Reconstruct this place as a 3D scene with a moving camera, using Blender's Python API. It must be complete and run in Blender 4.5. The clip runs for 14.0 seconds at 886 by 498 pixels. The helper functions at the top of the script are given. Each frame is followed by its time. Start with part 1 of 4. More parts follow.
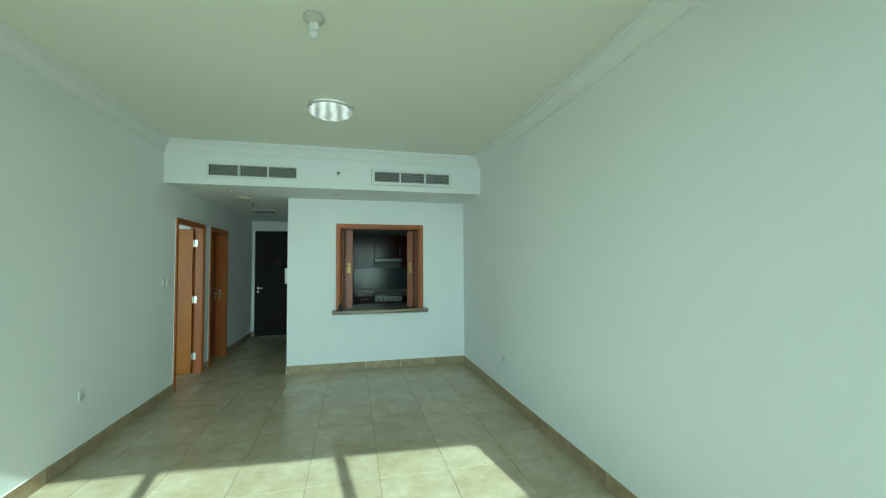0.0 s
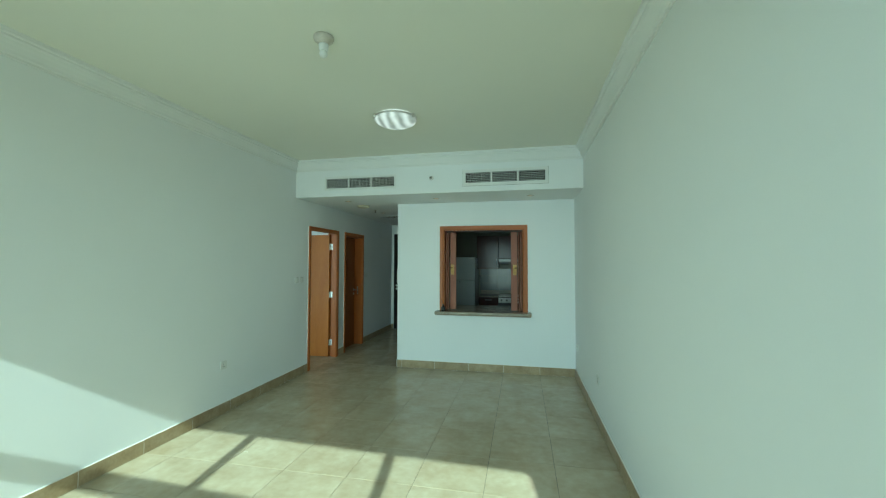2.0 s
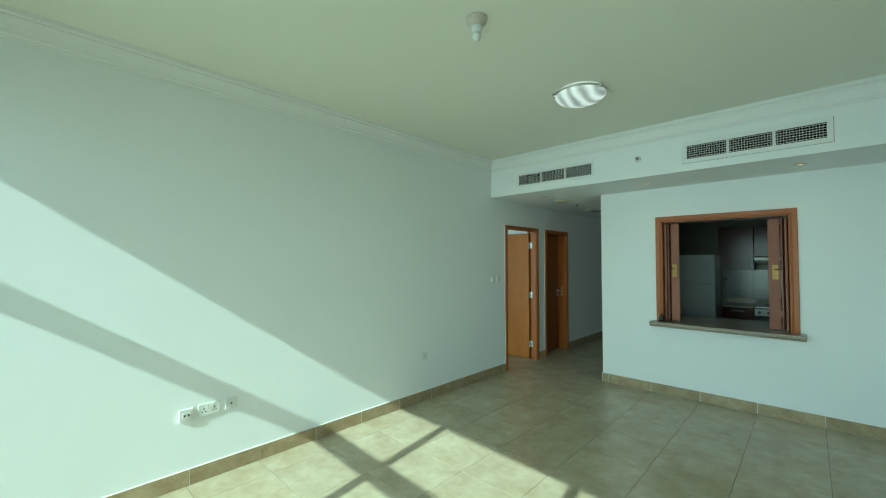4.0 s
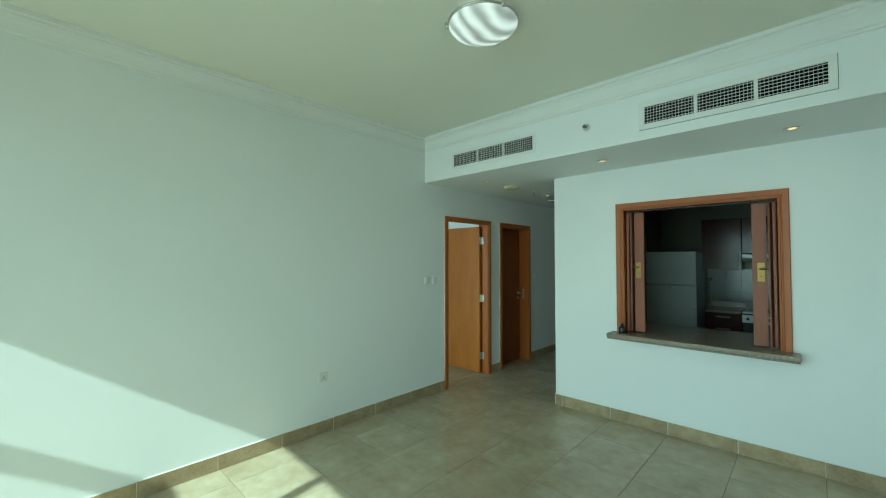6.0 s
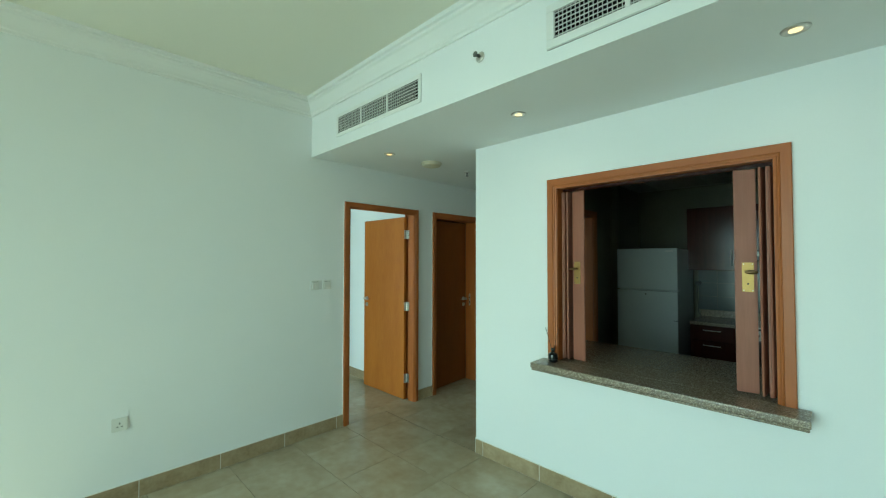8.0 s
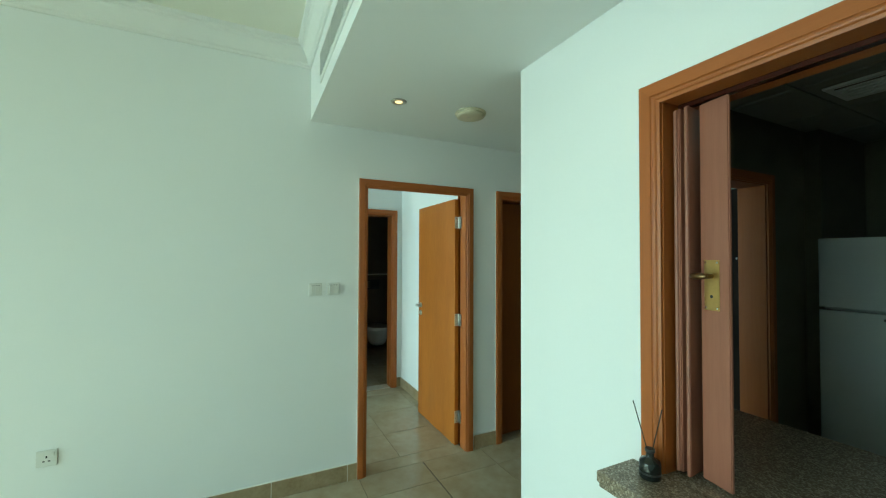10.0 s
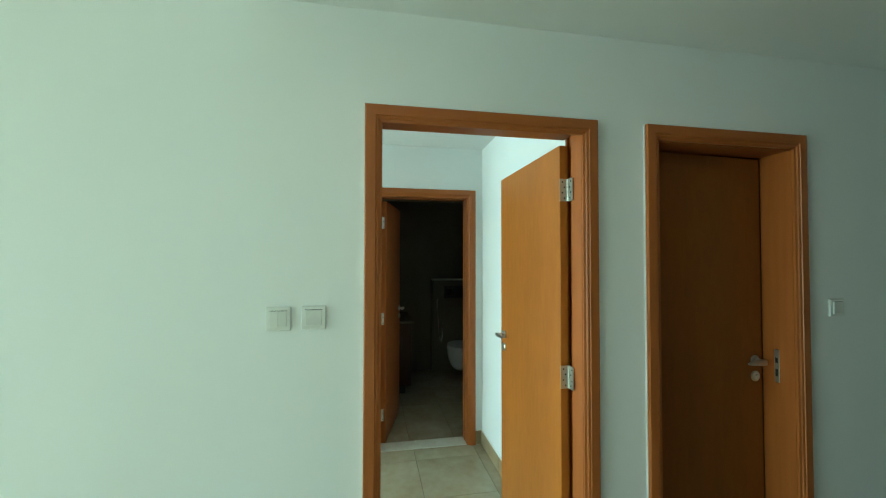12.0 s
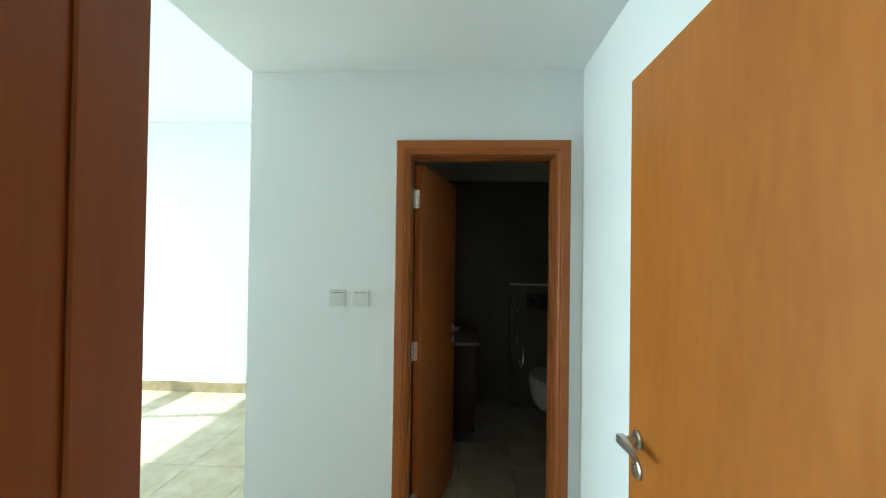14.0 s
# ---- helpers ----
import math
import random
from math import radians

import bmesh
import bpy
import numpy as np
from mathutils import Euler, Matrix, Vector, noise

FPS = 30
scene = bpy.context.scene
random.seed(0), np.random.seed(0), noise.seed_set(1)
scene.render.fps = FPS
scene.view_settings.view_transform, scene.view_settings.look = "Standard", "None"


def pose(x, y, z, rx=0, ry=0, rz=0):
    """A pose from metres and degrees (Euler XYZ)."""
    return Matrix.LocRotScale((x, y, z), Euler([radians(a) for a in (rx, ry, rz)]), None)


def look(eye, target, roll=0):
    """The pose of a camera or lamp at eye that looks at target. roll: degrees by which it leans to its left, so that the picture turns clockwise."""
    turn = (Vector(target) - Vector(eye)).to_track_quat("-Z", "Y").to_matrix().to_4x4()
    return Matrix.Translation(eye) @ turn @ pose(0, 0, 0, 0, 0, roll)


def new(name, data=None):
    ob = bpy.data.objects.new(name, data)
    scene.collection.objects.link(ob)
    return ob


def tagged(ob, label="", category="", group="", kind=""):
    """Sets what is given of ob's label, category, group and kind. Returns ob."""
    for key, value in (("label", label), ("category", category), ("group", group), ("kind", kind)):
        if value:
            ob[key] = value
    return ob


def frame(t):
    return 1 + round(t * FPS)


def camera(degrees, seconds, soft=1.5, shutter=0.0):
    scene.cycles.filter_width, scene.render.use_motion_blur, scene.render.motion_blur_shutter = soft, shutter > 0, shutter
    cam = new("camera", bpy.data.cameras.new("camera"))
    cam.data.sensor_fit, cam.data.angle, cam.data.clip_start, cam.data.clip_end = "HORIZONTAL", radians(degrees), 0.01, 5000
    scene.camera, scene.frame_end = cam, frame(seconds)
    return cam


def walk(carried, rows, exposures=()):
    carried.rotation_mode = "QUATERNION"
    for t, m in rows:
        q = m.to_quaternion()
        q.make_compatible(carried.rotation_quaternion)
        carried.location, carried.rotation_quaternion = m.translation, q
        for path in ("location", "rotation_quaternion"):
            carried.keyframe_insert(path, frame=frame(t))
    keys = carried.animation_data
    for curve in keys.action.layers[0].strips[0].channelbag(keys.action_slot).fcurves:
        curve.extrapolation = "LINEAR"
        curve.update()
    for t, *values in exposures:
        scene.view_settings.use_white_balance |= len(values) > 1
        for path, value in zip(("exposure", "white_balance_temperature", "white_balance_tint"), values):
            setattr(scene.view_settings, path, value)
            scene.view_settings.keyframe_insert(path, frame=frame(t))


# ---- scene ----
cam = camera(97.7, 14.0, soft=1.2)
PATH = [
    (0, (0.127, 0.119, 1.58), (0.584, 2.065, 1.656), -0.3),
    (0.5, (0.454, 0.154, 1.598), (0.735, 2.133, 1.673), -0.1),
    (1, (0.741, 0.182, 1.618), (0.876, 2.176, 1.69), -0.0),
    (1.5, (0.985, 0.205, 1.626), (0.913, 2.202, 1.697), 0.1),
    (2, (1.13, 0.282, 1.632), (0.731, 2.241, 1.701), 0.1),
    (2.5, (1.173, 0.33, 1.642), (0.346, 2.15, 1.71), 0.3),
    (3, (1.224, 0.39, 1.645), (0.026, 1.99, 1.714), 0.2),
    (5.5, (1.316, 1.68, 1.62), (-0.103, 3.087, 1.68), -0.0),
    (6, (1.314, 2.04, 1.619), (-0.058, 3.494, 1.677), -0.0),
    (6.5, (1.34, 2.414, 1.623), (0.006, 3.903, 1.68), 0.1),
    (7, (1.35, 2.806, 1.618), (0.019, 4.297, 1.672), 0.0),
    (9.5, (1.001, 4.635, 1.609), (-0.685, 5.71, 1.657), 0.2),
    (10, (0.787, 4.917, 1.604), (-1.007, 5.799, 1.646), 0.2),
    (10.5, (0.48, 5.136, 1.602), (-1.394, 5.834, 1.65), 0.3),
    (11, (0.162, 5.338, 1.579), (-1.752, 5.915, 1.635), -0.1),
    (11.5, (-0.176, 5.51, 1.602), (-2.117, 5.992, 1.635), 0.2),
    (12, (-0.538, 5.639, 1.595), (-2.503, 6.005, 1.642), 0.1),
    (12.5, (-0.851, 5.753, 1.587), (-2.827, 6.061, 1.625), 0.2),
    (13, (-1.179, 5.848, 1.586), (-3.166, 6.074, 1.626), 0.2),
    (13.5, (-1.506, 5.912, 1.595), (-3.504, 5.973, 1.631), 0.4),
    (14, (-1.818, 6.0, 1.605), (-3.816, 5.892, 1.628), 0.8),
]
EXPOSURES = [(0.0, 1.47, 5400, -11), (3.0, 1.35, 5400, -11), (5.5, 1.45, 5400, -11), (7.0, 1.65, 5450, -11), (9.5, 2.12, 5550, -12), (10.5, 2.1, 5550, -12), (11.5, 2.1, 5550, -12), (12.0, 2.38, 5580, -12), (12.5, 2.66, 5600, -12), (13.0, 2.8, 5540, -11), (13.5, 2.74, 5560, -6), (14.0, 2.38, 5650, 5)]
walk(cam, [(t, look(eye, target, roll)) for t, eye, target, roll in PATH], EXPOSURES)

# ---- light ----
SUN_WAY = Vector((-0.155, 1.0, -0.70)).normalized()
world = bpy.data.worlds.new("sky")
scene.world = world
world.use_nodes = True
wn = world.node_tree
sky = wn.nodes.new("ShaderNodeTexSky")
sky.sky_type = "NISHITA"
sky.sun_disc = False
sky.sun_elevation = math.asin(-SUN_WAY.z)
sky.sun_rotation = math.atan2(-SUN_WAY.x, -SUN_WAY.y)
wn.links.new(sky.outputs[0], wn.nodes["Background"].inputs[0])
wn.nodes["Background"].inputs[1].default_value = 0.08
sun_data = bpy.data.lights.new("sun", "SUN")
sun_data.energy, sun_data.angle, sun_data.color = 4.0, radians(0.6), (1.0, 0.965, 0.90)
sun = new("sun", sun_data)
sun.matrix_world = Matrix.Translation((0, -6, 8)) @ SUN_WAY.to_track_quat("-Z", "Y").to_matrix().to_4x4()


def window_light(name, x0, x1, z0, z1, watts, spread, tilt):
    """Sky light in a window's opening, just inside the glass."""
    d = bpy.data.lights.new(name, "AREA")
    d.shape, d.size, d.size_y, d.energy, d.color = "RECTANGLE", x1 - x0, z1 - z0, watts, (0.80, 0.97, 1.0)
    d.spread = radians(spread)
    ob = new(name, d)
    xm = (x0 + x1) / 2
    ob.matrix_world = pose(xm, -0.45 - 0.05 * xm + 0.03, (z0 + z1) / 2, 90 - tilt, 0, -2.9)
    return ob


window_light("sky_light_living", -1.95, 1.75, 0.15, 2.7, 12.2, 92, 10)
window_light("sky_light_bedroom", -5.95, -2.3, 0.15, 2.7, 21.5, 112, 4)

# ---- materials ----
def mat(name, color, rough=0.6, metal=0.0, vary=0.06, scale=3.0, fine=60.0, bump=0.02, stretch=(1, 1, 1), spec=0.5, color2=None, lot=0.0):
    """Painted, stone or wooden surface: two scales of variation, fine relief; lot is a shift from piece to piece."""
    m = bpy.data.materials.new(name)
    m.use_nodes = True
    n, ln = m.node_tree.nodes, m.node_tree.links
    b = n["Principled BSDF"]
    b.inputs["Metallic"].default_value = metal
    b.inputs["Specular IOR Level"].default_value = spec
    tc = n.new("ShaderNodeTexCoord")
    mp = n.new("ShaderNodeMapping")
    mp.inputs["Scale"].default_value = stretch
    ln.new(tc.outputs["Object"], mp.inputs["Vector"])
    vec = mp.outputs["Vector"]
    if lot:
        oi = n.new("ShaderNodeObjectInfo")
        ad = n.new("ShaderNodeVectorMath")
        ml = n.new("ShaderNodeMath")
        ml.operation = "MULTIPLY"
        ml.inputs[1].default_value = 37.0
        ln.new(oi.outputs["Random"], ml.inputs[0])
        ln.new(vec, ad.inputs[0])
        ln.new(ml.outputs[0], ad.inputs[1])
        vec = ad.outputs[0]
    n1 = n.new("ShaderNodeTexNoise")
    n1.inputs["Scale"].default_value = scale
    n1.inputs["Detail"].default_value = 5
    n2 = n.new("ShaderNodeTexNoise")
    n2.inputs["Scale"].default_value = fine
    n2.inputs["Detail"].default_value = 3
    ln.new(vec, n1.inputs["Vector"])
    ln.new(vec, n2.inputs["Vector"])
    av = n.new("ShaderNodeMath")
    av.operation = "MULTIPLY_ADD"
    av.inputs[1].default_value = 0.35
    ln.new(n2.outputs["Fac"], av.inputs[0])
    sc = n.new("ShaderNodeMath")
    sc.operation = "MULTIPLY"
    sc.inputs[1].default_value = 0.65
    ln.new(n1.outputs["Fac"], sc.inputs[0])
    ln.new(sc.outputs[0], av.inputs[2])
    rp = n.new("ShaderNodeValToRGB")
    rp.color_ramp.elements[0].position, rp.color_ramp.elements[1].position = 0.3, 0.7
    c2 = color2 or tuple(min(1, c * (1 + vary)) for c in color)
    c1 = color if color2 else tuple(c * (1 - vary) for c in color)
    rp.color_ramp.elements[0].color = (*c1, 1)
    rp.color_ramp.elements[1].color = (*c2, 1)
    ln.new(av.outputs[0], rp.inputs[0])
    out = rp.outputs[0]
    if lot:
        hs = n.new("ShaderNodeHueSaturation")
        mr = n.new("ShaderNodeMapRange")
        mr.inputs["To Min"].default_value, mr.inputs["To Max"].default_value = 1 - lot, 1 + lot
        ln.new(oi.outputs["Random"], mr.inputs["Value"])
        ln.new(mr.outputs[0], hs.inputs["Value"])
        ln.new(out, hs.inputs["Color"])
        out = hs.outputs[0]
    ln.new(out, b.inputs["Base Color"])
    rr = n.new("ShaderNodeMapRange")
    rr.inputs["To Min"].default_value, rr.inputs["To Max"].default_value = max(0.02, rough - 0.06), min(1, rough + 0.06)
    ln.new(n1.outputs["Fac"], rr.inputs["Value"])
    ln.new(rr.outputs[0], b.inputs["Roughness"])
    bp = n.new("ShaderNodeBump")
    bp.inputs["Strength"].default_value = bump
    bp.inputs["Distance"].default_value = 0.01
    ln.new(av.outputs[0], bp.inputs["Height"])
    ln.new(bp.outputs[0], b.inputs["Normal"])
    return m


def glow(name, color, strength, base=(0.8, 0.8, 0.8)):
    m = bpy.data.materials.new(name)
    m.use_nodes = True
    b = m.node_tree.nodes["Principled BSDF"]
    b.inputs["Base Color"].default_value = (*base, 1)
    b.inputs["Emission Color"].default_value = (*color, 1)
    b.inputs["Emission Strength"].default_value = strength
    b.inputs["Roughness"].default_value = 0.3
    return m


def granite_mat():
    m = mat("granite", (0.22, 0.18, 0.14), 0.22, scale=25, fine=90, bump=0.0)
    n, ln = m.node_tree.nodes, m.node_tree.links
    tc = n.new("ShaderNodeTexCoord")
    vo = n.new("ShaderNodeTexVoronoi")
    vo.inputs["Scale"].default_value = 210
    ln.new(tc.outputs["Object"], vo.inputs["Vector"])
    rp = n.new("ShaderNodeValToRGB")
    rp.color_ramp.interpolation = "CONSTANT"
    e = rp.color_ramp.elements
    e[0].color, e[1].color, e[1].position = (0.145, 0.116, 0.084, 1), (0.205, 0.163, 0.115, 1), 0.2
    for pos, c in ((0.5, (0.29, 0.235, 0.175, 1)), (0.72, (0.175, 0.138, 0.10, 1)), (0.88, (0.37, 0.31, 0.235, 1))):
        k = e.new(pos)
        k.color = c
    sp = n.new("ShaderNodeSeparateColor")
    ln.new(vo.outputs["Color"], sp.inputs[0])
    ln.new(sp.outputs[0], rp.inputs[0])
    ln.new(rp.outputs[0], n["Principled BSDF"].inputs["Base Color"])
    return m


def bowl_mat():
    """Frosted, lit glass with swirled bands."""
    m = glow("alabaster_glass", (1.0, 0.97, 0.86), 1.0, (0.5, 0.5, 0.46))
    n, ln = m.node_tree.nodes, m.node_tree.links
    tc = n.new("ShaderNodeTexCoord")
    wv = n.new("ShaderNodeTexWave")
    wv.inputs["Scale"].default_value = 3.4
    wv.inputs["Distortion"].default_value = 6.0
    wv.inputs["Detail"].default_value = 1.5
    wv.inputs["Detail Scale"].default_value = 1.0
    ln.new(tc.outputs["Object"], wv.inputs["Vector"])
    rp = n.new("ShaderNodeMapRange")
    rp.inputs["To Min"].default_value, rp.inputs["To Max"].default_value = 0.06, 0.25
    ln.new(wv.outputs["Fac"], rp.inputs["Value"])
    ln.new(rp.outputs[0], n["Principled BSDF"].inputs["Emission Strength"])
    return m


def pane_mat():
    """Green-tinted glazing: lets light straight through and mirrors a little."""
    m = bpy.data.materials.new("tinted_glass")
    m.use_nodes = True
    n, ln = m.node_tree.nodes, m.node_tree.links
    n.remove(n["Principled BSDF"])
    tr, gl, mx, fr = n.new("ShaderNodeBsdfTransparent"), n.new("ShaderNodeBsdfGlossy"), n.new("ShaderNodeMixShader"), n.new("ShaderNodeFresnel")
    tr.inputs["Color"].default_value = (0.86, 0.93, 0.89, 1)
    gl.inputs["Roughness"].default_value = 0.02
    ln.new(fr.outputs[0], mx.inputs[0])
    ln.new(tr.outputs[0], mx.inputs[1])
    ln.new(gl.outputs[0], mx.inputs[2])
    ln.new(mx.outputs[0], n["Material Output"].inputs["Surface"])
    return m


PLASTER = mat("wall_paint", (0.82, 0.83, 0.82), 0.7, vary=0.015, scale=1.2, fine=220, bump=0.03)
# cream tint holds the warm light bounced up from the sunlit floor
CEILING = mat("warmed_ceiling_paint", (0.80, 0.79, 0.69), 0.75, vary=0.012, scale=0.9, fine=200, bump=0.03)
GYPSUM = mat("cornice_plaster", (0.80, 0.80, 0.77), 0.7, vary=0.015, scale=4, fine=120, bump=0.03)
TILE = mat("floor_tile", (0.34, 0.272, 0.168), 0.24, scale=4.2, fine=16, bump=0.005, color2=(0.48, 0.42, 0.30), lot=0.04)
SKIRT = mat("skirting_tile", (0.26, 0.18, 0.09), 0.35, scale=8, fine=50, bump=0.01, color2=(0.44, 0.345, 0.215), lot=0.08)
GROUT = mat("grout", (0.12, 0.105, 0.085), 0.9, vary=0.15, scale=8, bump=0.1)
GROUT_PALE = mat("pale_grout", (0.75, 0.73, 0.68), 0.9, vary=0.05, bump=0.05)
CHERRY = mat("cherry_wood", (0.315, 0.090, 0.018), 0.38, spec=0.35, scale=5, fine=60, bump=0.006, stretch=(9, 9, 0.5), color2=(0.375, 0.118, 0.027))
CHERRY_H = mat("cherry_wood_across", (0.315, 0.090, 0.018), 0.38, spec=0.35, scale=5, fine=60, bump=0.006, stretch=(0.5, 0.5, 9), color2=(0.375, 0.118, 0.027))
VENEER = mat("door_veneer", (0.33, 0.10, 0.010), 0.40, spec=0.3, scale=1.6, fine=14, bump=0.008, stretch=(3.5, 3.5, 0.7), color2=(0.43, 0.15, 0.020))
BROWN_VENEER = mat("brown_veneer", (0.18, 0.052, 0.006), 0.42, spec=0.25, scale=1.6, fine=14, bump=0.006, stretch=(3.5, 3.5, 0.7), color2=(0.24, 0.075, 0.010))
SHUTTER = mat("shutter_laminate", (0.24, 0.09, 0.054), 0.42, scale=4, fine=30, bump=0.01, stretch=(9, 9, 0.5), color2=(0.31, 0.122, 0.077))
ESPRESSO = mat("espresso_wood", (0.014, 0.009, 0.007), 0.55, spec=0.2, vary=0.3, scale=4, fine=30, stretch=(8, 8, 0.5))
CABINET = mat("mahogany_laminate", (0.042, 0.009, 0.005), 0.22, spec=0.3, vary=0.3, scale=3, fine=25, stretch=(7, 7, 0.5), bump=0.01)
WHITE = mat("white_plastic", (0.72, 0.72, 0.68), 0.35, vary=0.02, scale=20, bump=0.0)
BOX_WHITE = mat("grille_enamel", (0.78, 0.78, 0.75), 0.45, vary=0.02, scale=20, bump=0.0)
# white enamel greyed, so its colour holds the dimness of the kitchen
DIM_FRIDGE = mat("dim_fridge_enamel", (0.42, 0.46, 0.46), 0.25, vary=0.03, scale=2, fine=150, bump=0.01)
# flat black that stands for shade in ducts, slots and switch gaps
DARK = mat("shade_black", (0.005, 0.005, 0.005), 0.9, spec=0.03, vary=0.2)
BLACK = mat("black_plastic", (0.02, 0.02, 0.02), 0.4, vary=0.2)
STEEL = mat("satin_steel", (0.58, 0.56, 0.52), 0.32, 1.0, vary=0.05, scale=30, fine=200)
CHROME = mat("chrome", (0.8, 0.8, 0.8), 0.12, 1.0, vary=0.02, scale=20)
BRASS = mat("brass", (0.52, 0.35, 0.13), 0.33, 1.0, vary=0.08, scale=30, fine=150)
# chrome with the dark surroundings it mirrors put into its base colour
DARK_CHROME = mat("darkened_chrome", (0.16, 0.16, 0.15), 0.35, 1.0, vary=0.1, scale=30)
BRONZE = mat("dark_bronze", (0.22, 0.14, 0.07), 0.3, 1.0, vary=0.15, scale=30)
FRAME_ALU = mat("window_aluminium", (0.45, 0.46, 0.46), 0.4, 0.8, vary=0.04)
# beige tile with the unlit bathroom's dimness put into its colour
DIM_TILE = mat("dim_bath_tile", (0.095, 0.079, 0.052), 0.4, scale=3, fine=30, color2=(0.13, 0.107, 0.074), lot=0.05)
# pale splash tile painted near black in place of the kitchen's shade
DIM_SPLASH = mat("dim_splash_tile", (0.065, 0.08, 0.078), 0.2, vary=0.05, scale=3, lot=0.03)
# olive-beige lowered in the colour to carry the kitchen's dimness
DIM_KWALL = mat("dim_kitchen_tile", (0.105, 0.103, 0.062), 0.4, scale=3, fine=30, color2=(0.135, 0.13, 0.082))
CERAMIC = mat("sanitary_ceramic", (0.80, 0.80, 0.78), 0.12, vary=0.01)
MARBLE = mat("marble_threshold", (0.62, 0.58, 0.48), 0.25, scale=6, fine=30, color2=(0.75, 0.71, 0.62))
# lay-in tile darkened to grey because the kitchen gets little light
DIM_KTILE = mat("dim_ceiling_tile", (0.28, 0.28, 0.24), 0.85, vary=0.05, scale=20, fine=150, bump=0.1)
BOTTLE = mat("smoked_glass", (0.012, 0.014, 0.012), 0.08, vary=0.2, scale=8)
REED = mat("dark_reed", (0.03, 0.022, 0.016), 0.8, vary=0.3)
GRANITE = granite_mat()
BOWL = bowl_mat()
PANE = pane_mat()
LAMP_WARM = glow("halogen", (1.0, 0.62, 0.24), 0.5, (0.3, 0.3, 0.3))
LAMP_OFF = mat("lamp_lens", (0.55, 0.55, 0.52), 0.15, vary=0.1)
PANEL_LIT = glow("light_panel", (0.86, 1.0, 0.86), 0.17)


# ---- builders ----
def origin(ob):
    v = Vector((0, 0, 0))
    while ob is not None:
        v += ob.location
        ob = ob.parent
    return v


def thing(name, at, label="", category="", group="", kind=""):
    e = new(name)
    e.empty_display_size = 0.1
    e.location = at
    return tagged(e, label, category, group, kind)


def part(name, bm, material, parent=None, label="", smooth=False):
    """Links a bmesh, given in world coordinates, as one mesh under a thing or a part."""
    if parent is not None:
        bmesh.ops.translate(bm, vec=-origin(parent), verts=bm.verts)
    me = bpy.data.meshes.new(name)
    bm.to_mesh(me)
    bm.free()
    me.materials.append(material)
    if smooth:
        for p in me.polygons:
            p.use_smooth = True
    ob = new(name, me)
    ob.parent = parent
    if label:
        ob["label"] = label
    return ob


def box(x0, x1, y0, y1, z0, z1, bevel=0.0, bm=None, seg=1):
    bm = bm or bmesh.new()
    r = bmesh.ops.create_cube(bm, size=1.0, matrix=Matrix.Translation(((x0 + x1) / 2, (y0 + y1) / 2, (z0 + z1) / 2)) @ Matrix.Diagonal((abs(x1 - x0), abs(y1 - y0), abs(z1 - z0), 1)))
    if bevel:
        es = {e for v in r["verts"] for e in v.link_edges}
        bmesh.ops.bevel(bm, geom=list(es), offset=bevel, segments=seg, affect="EDGES", profile=0.5)
    return bm


def lathe(profile, at, axis="Z", n=24, bm=None):
    """A turned body from (radius, height) pairs about an axis through at."""
    bm = bm or bmesh.new()
    turn = {"Z": Matrix(), "X": pose(0, 0, 0, 0, 90, 0), "-X": pose(0, 0, 0, 0, -90, 0), "Y": pose(0, 0, 0, -90, 0, 0), "-Y": pose(0, 0, 0, 90, 0, 0)}[axis]
    m = Matrix.Translation(at) @ turn
    rings = []
    for r, h in profile:
        rings.append([bm.verts.new(m @ Vector((max(r, 1e-4) * math.cos(2 * math.pi * k / n), max(r, 1e-4) * math.sin(2 * math.pi * k / n), h))) for k in range(n)])
    for a, b in zip(rings, rings[1:]):
        for k in range(n):
            bm.faces.new((a[k], a[(k + 1) % n], b[(k + 1) % n], b[k]))
    bm.faces.new(list(reversed(rings[0])))
    bm.faces.new(rings[-1])
    bmesh.ops.recalc_face_normals(bm, faces=bm.faces)
    return bm


def tube(points, r, n=8, bm=None):
    """A round bar along a line of points."""
    bm = bm or bmesh.new()
    rings = []
    pts = [Vector(p) for p in points]
    for i, p in enumerate(pts):
        d = (pts[min(i + 1, len(pts) - 1)] - pts[max(i - 1, 0)]).normalized()
        q = d.to_track_quat("Z", "X").to_matrix()
        rings.append([bm.verts.new(p + q @ Vector((r * math.cos(2 * math.pi * k / n), r * math.sin(2 * math.pi * k / n), 0))) for k in range(n)])
    for a, b in zip(rings, rings[1:]):
        for k in range(n):
            bm.faces.new((a[k], a[(k + 1) % n], b[(k + 1) % n], b[k]))
    bm.faces.new(list(reversed(rings[0])))
    bm.faces.new(rings[-1])
    bmesh.ops.recalc_face_normals(bm, faces=bm.faces)
    return bm


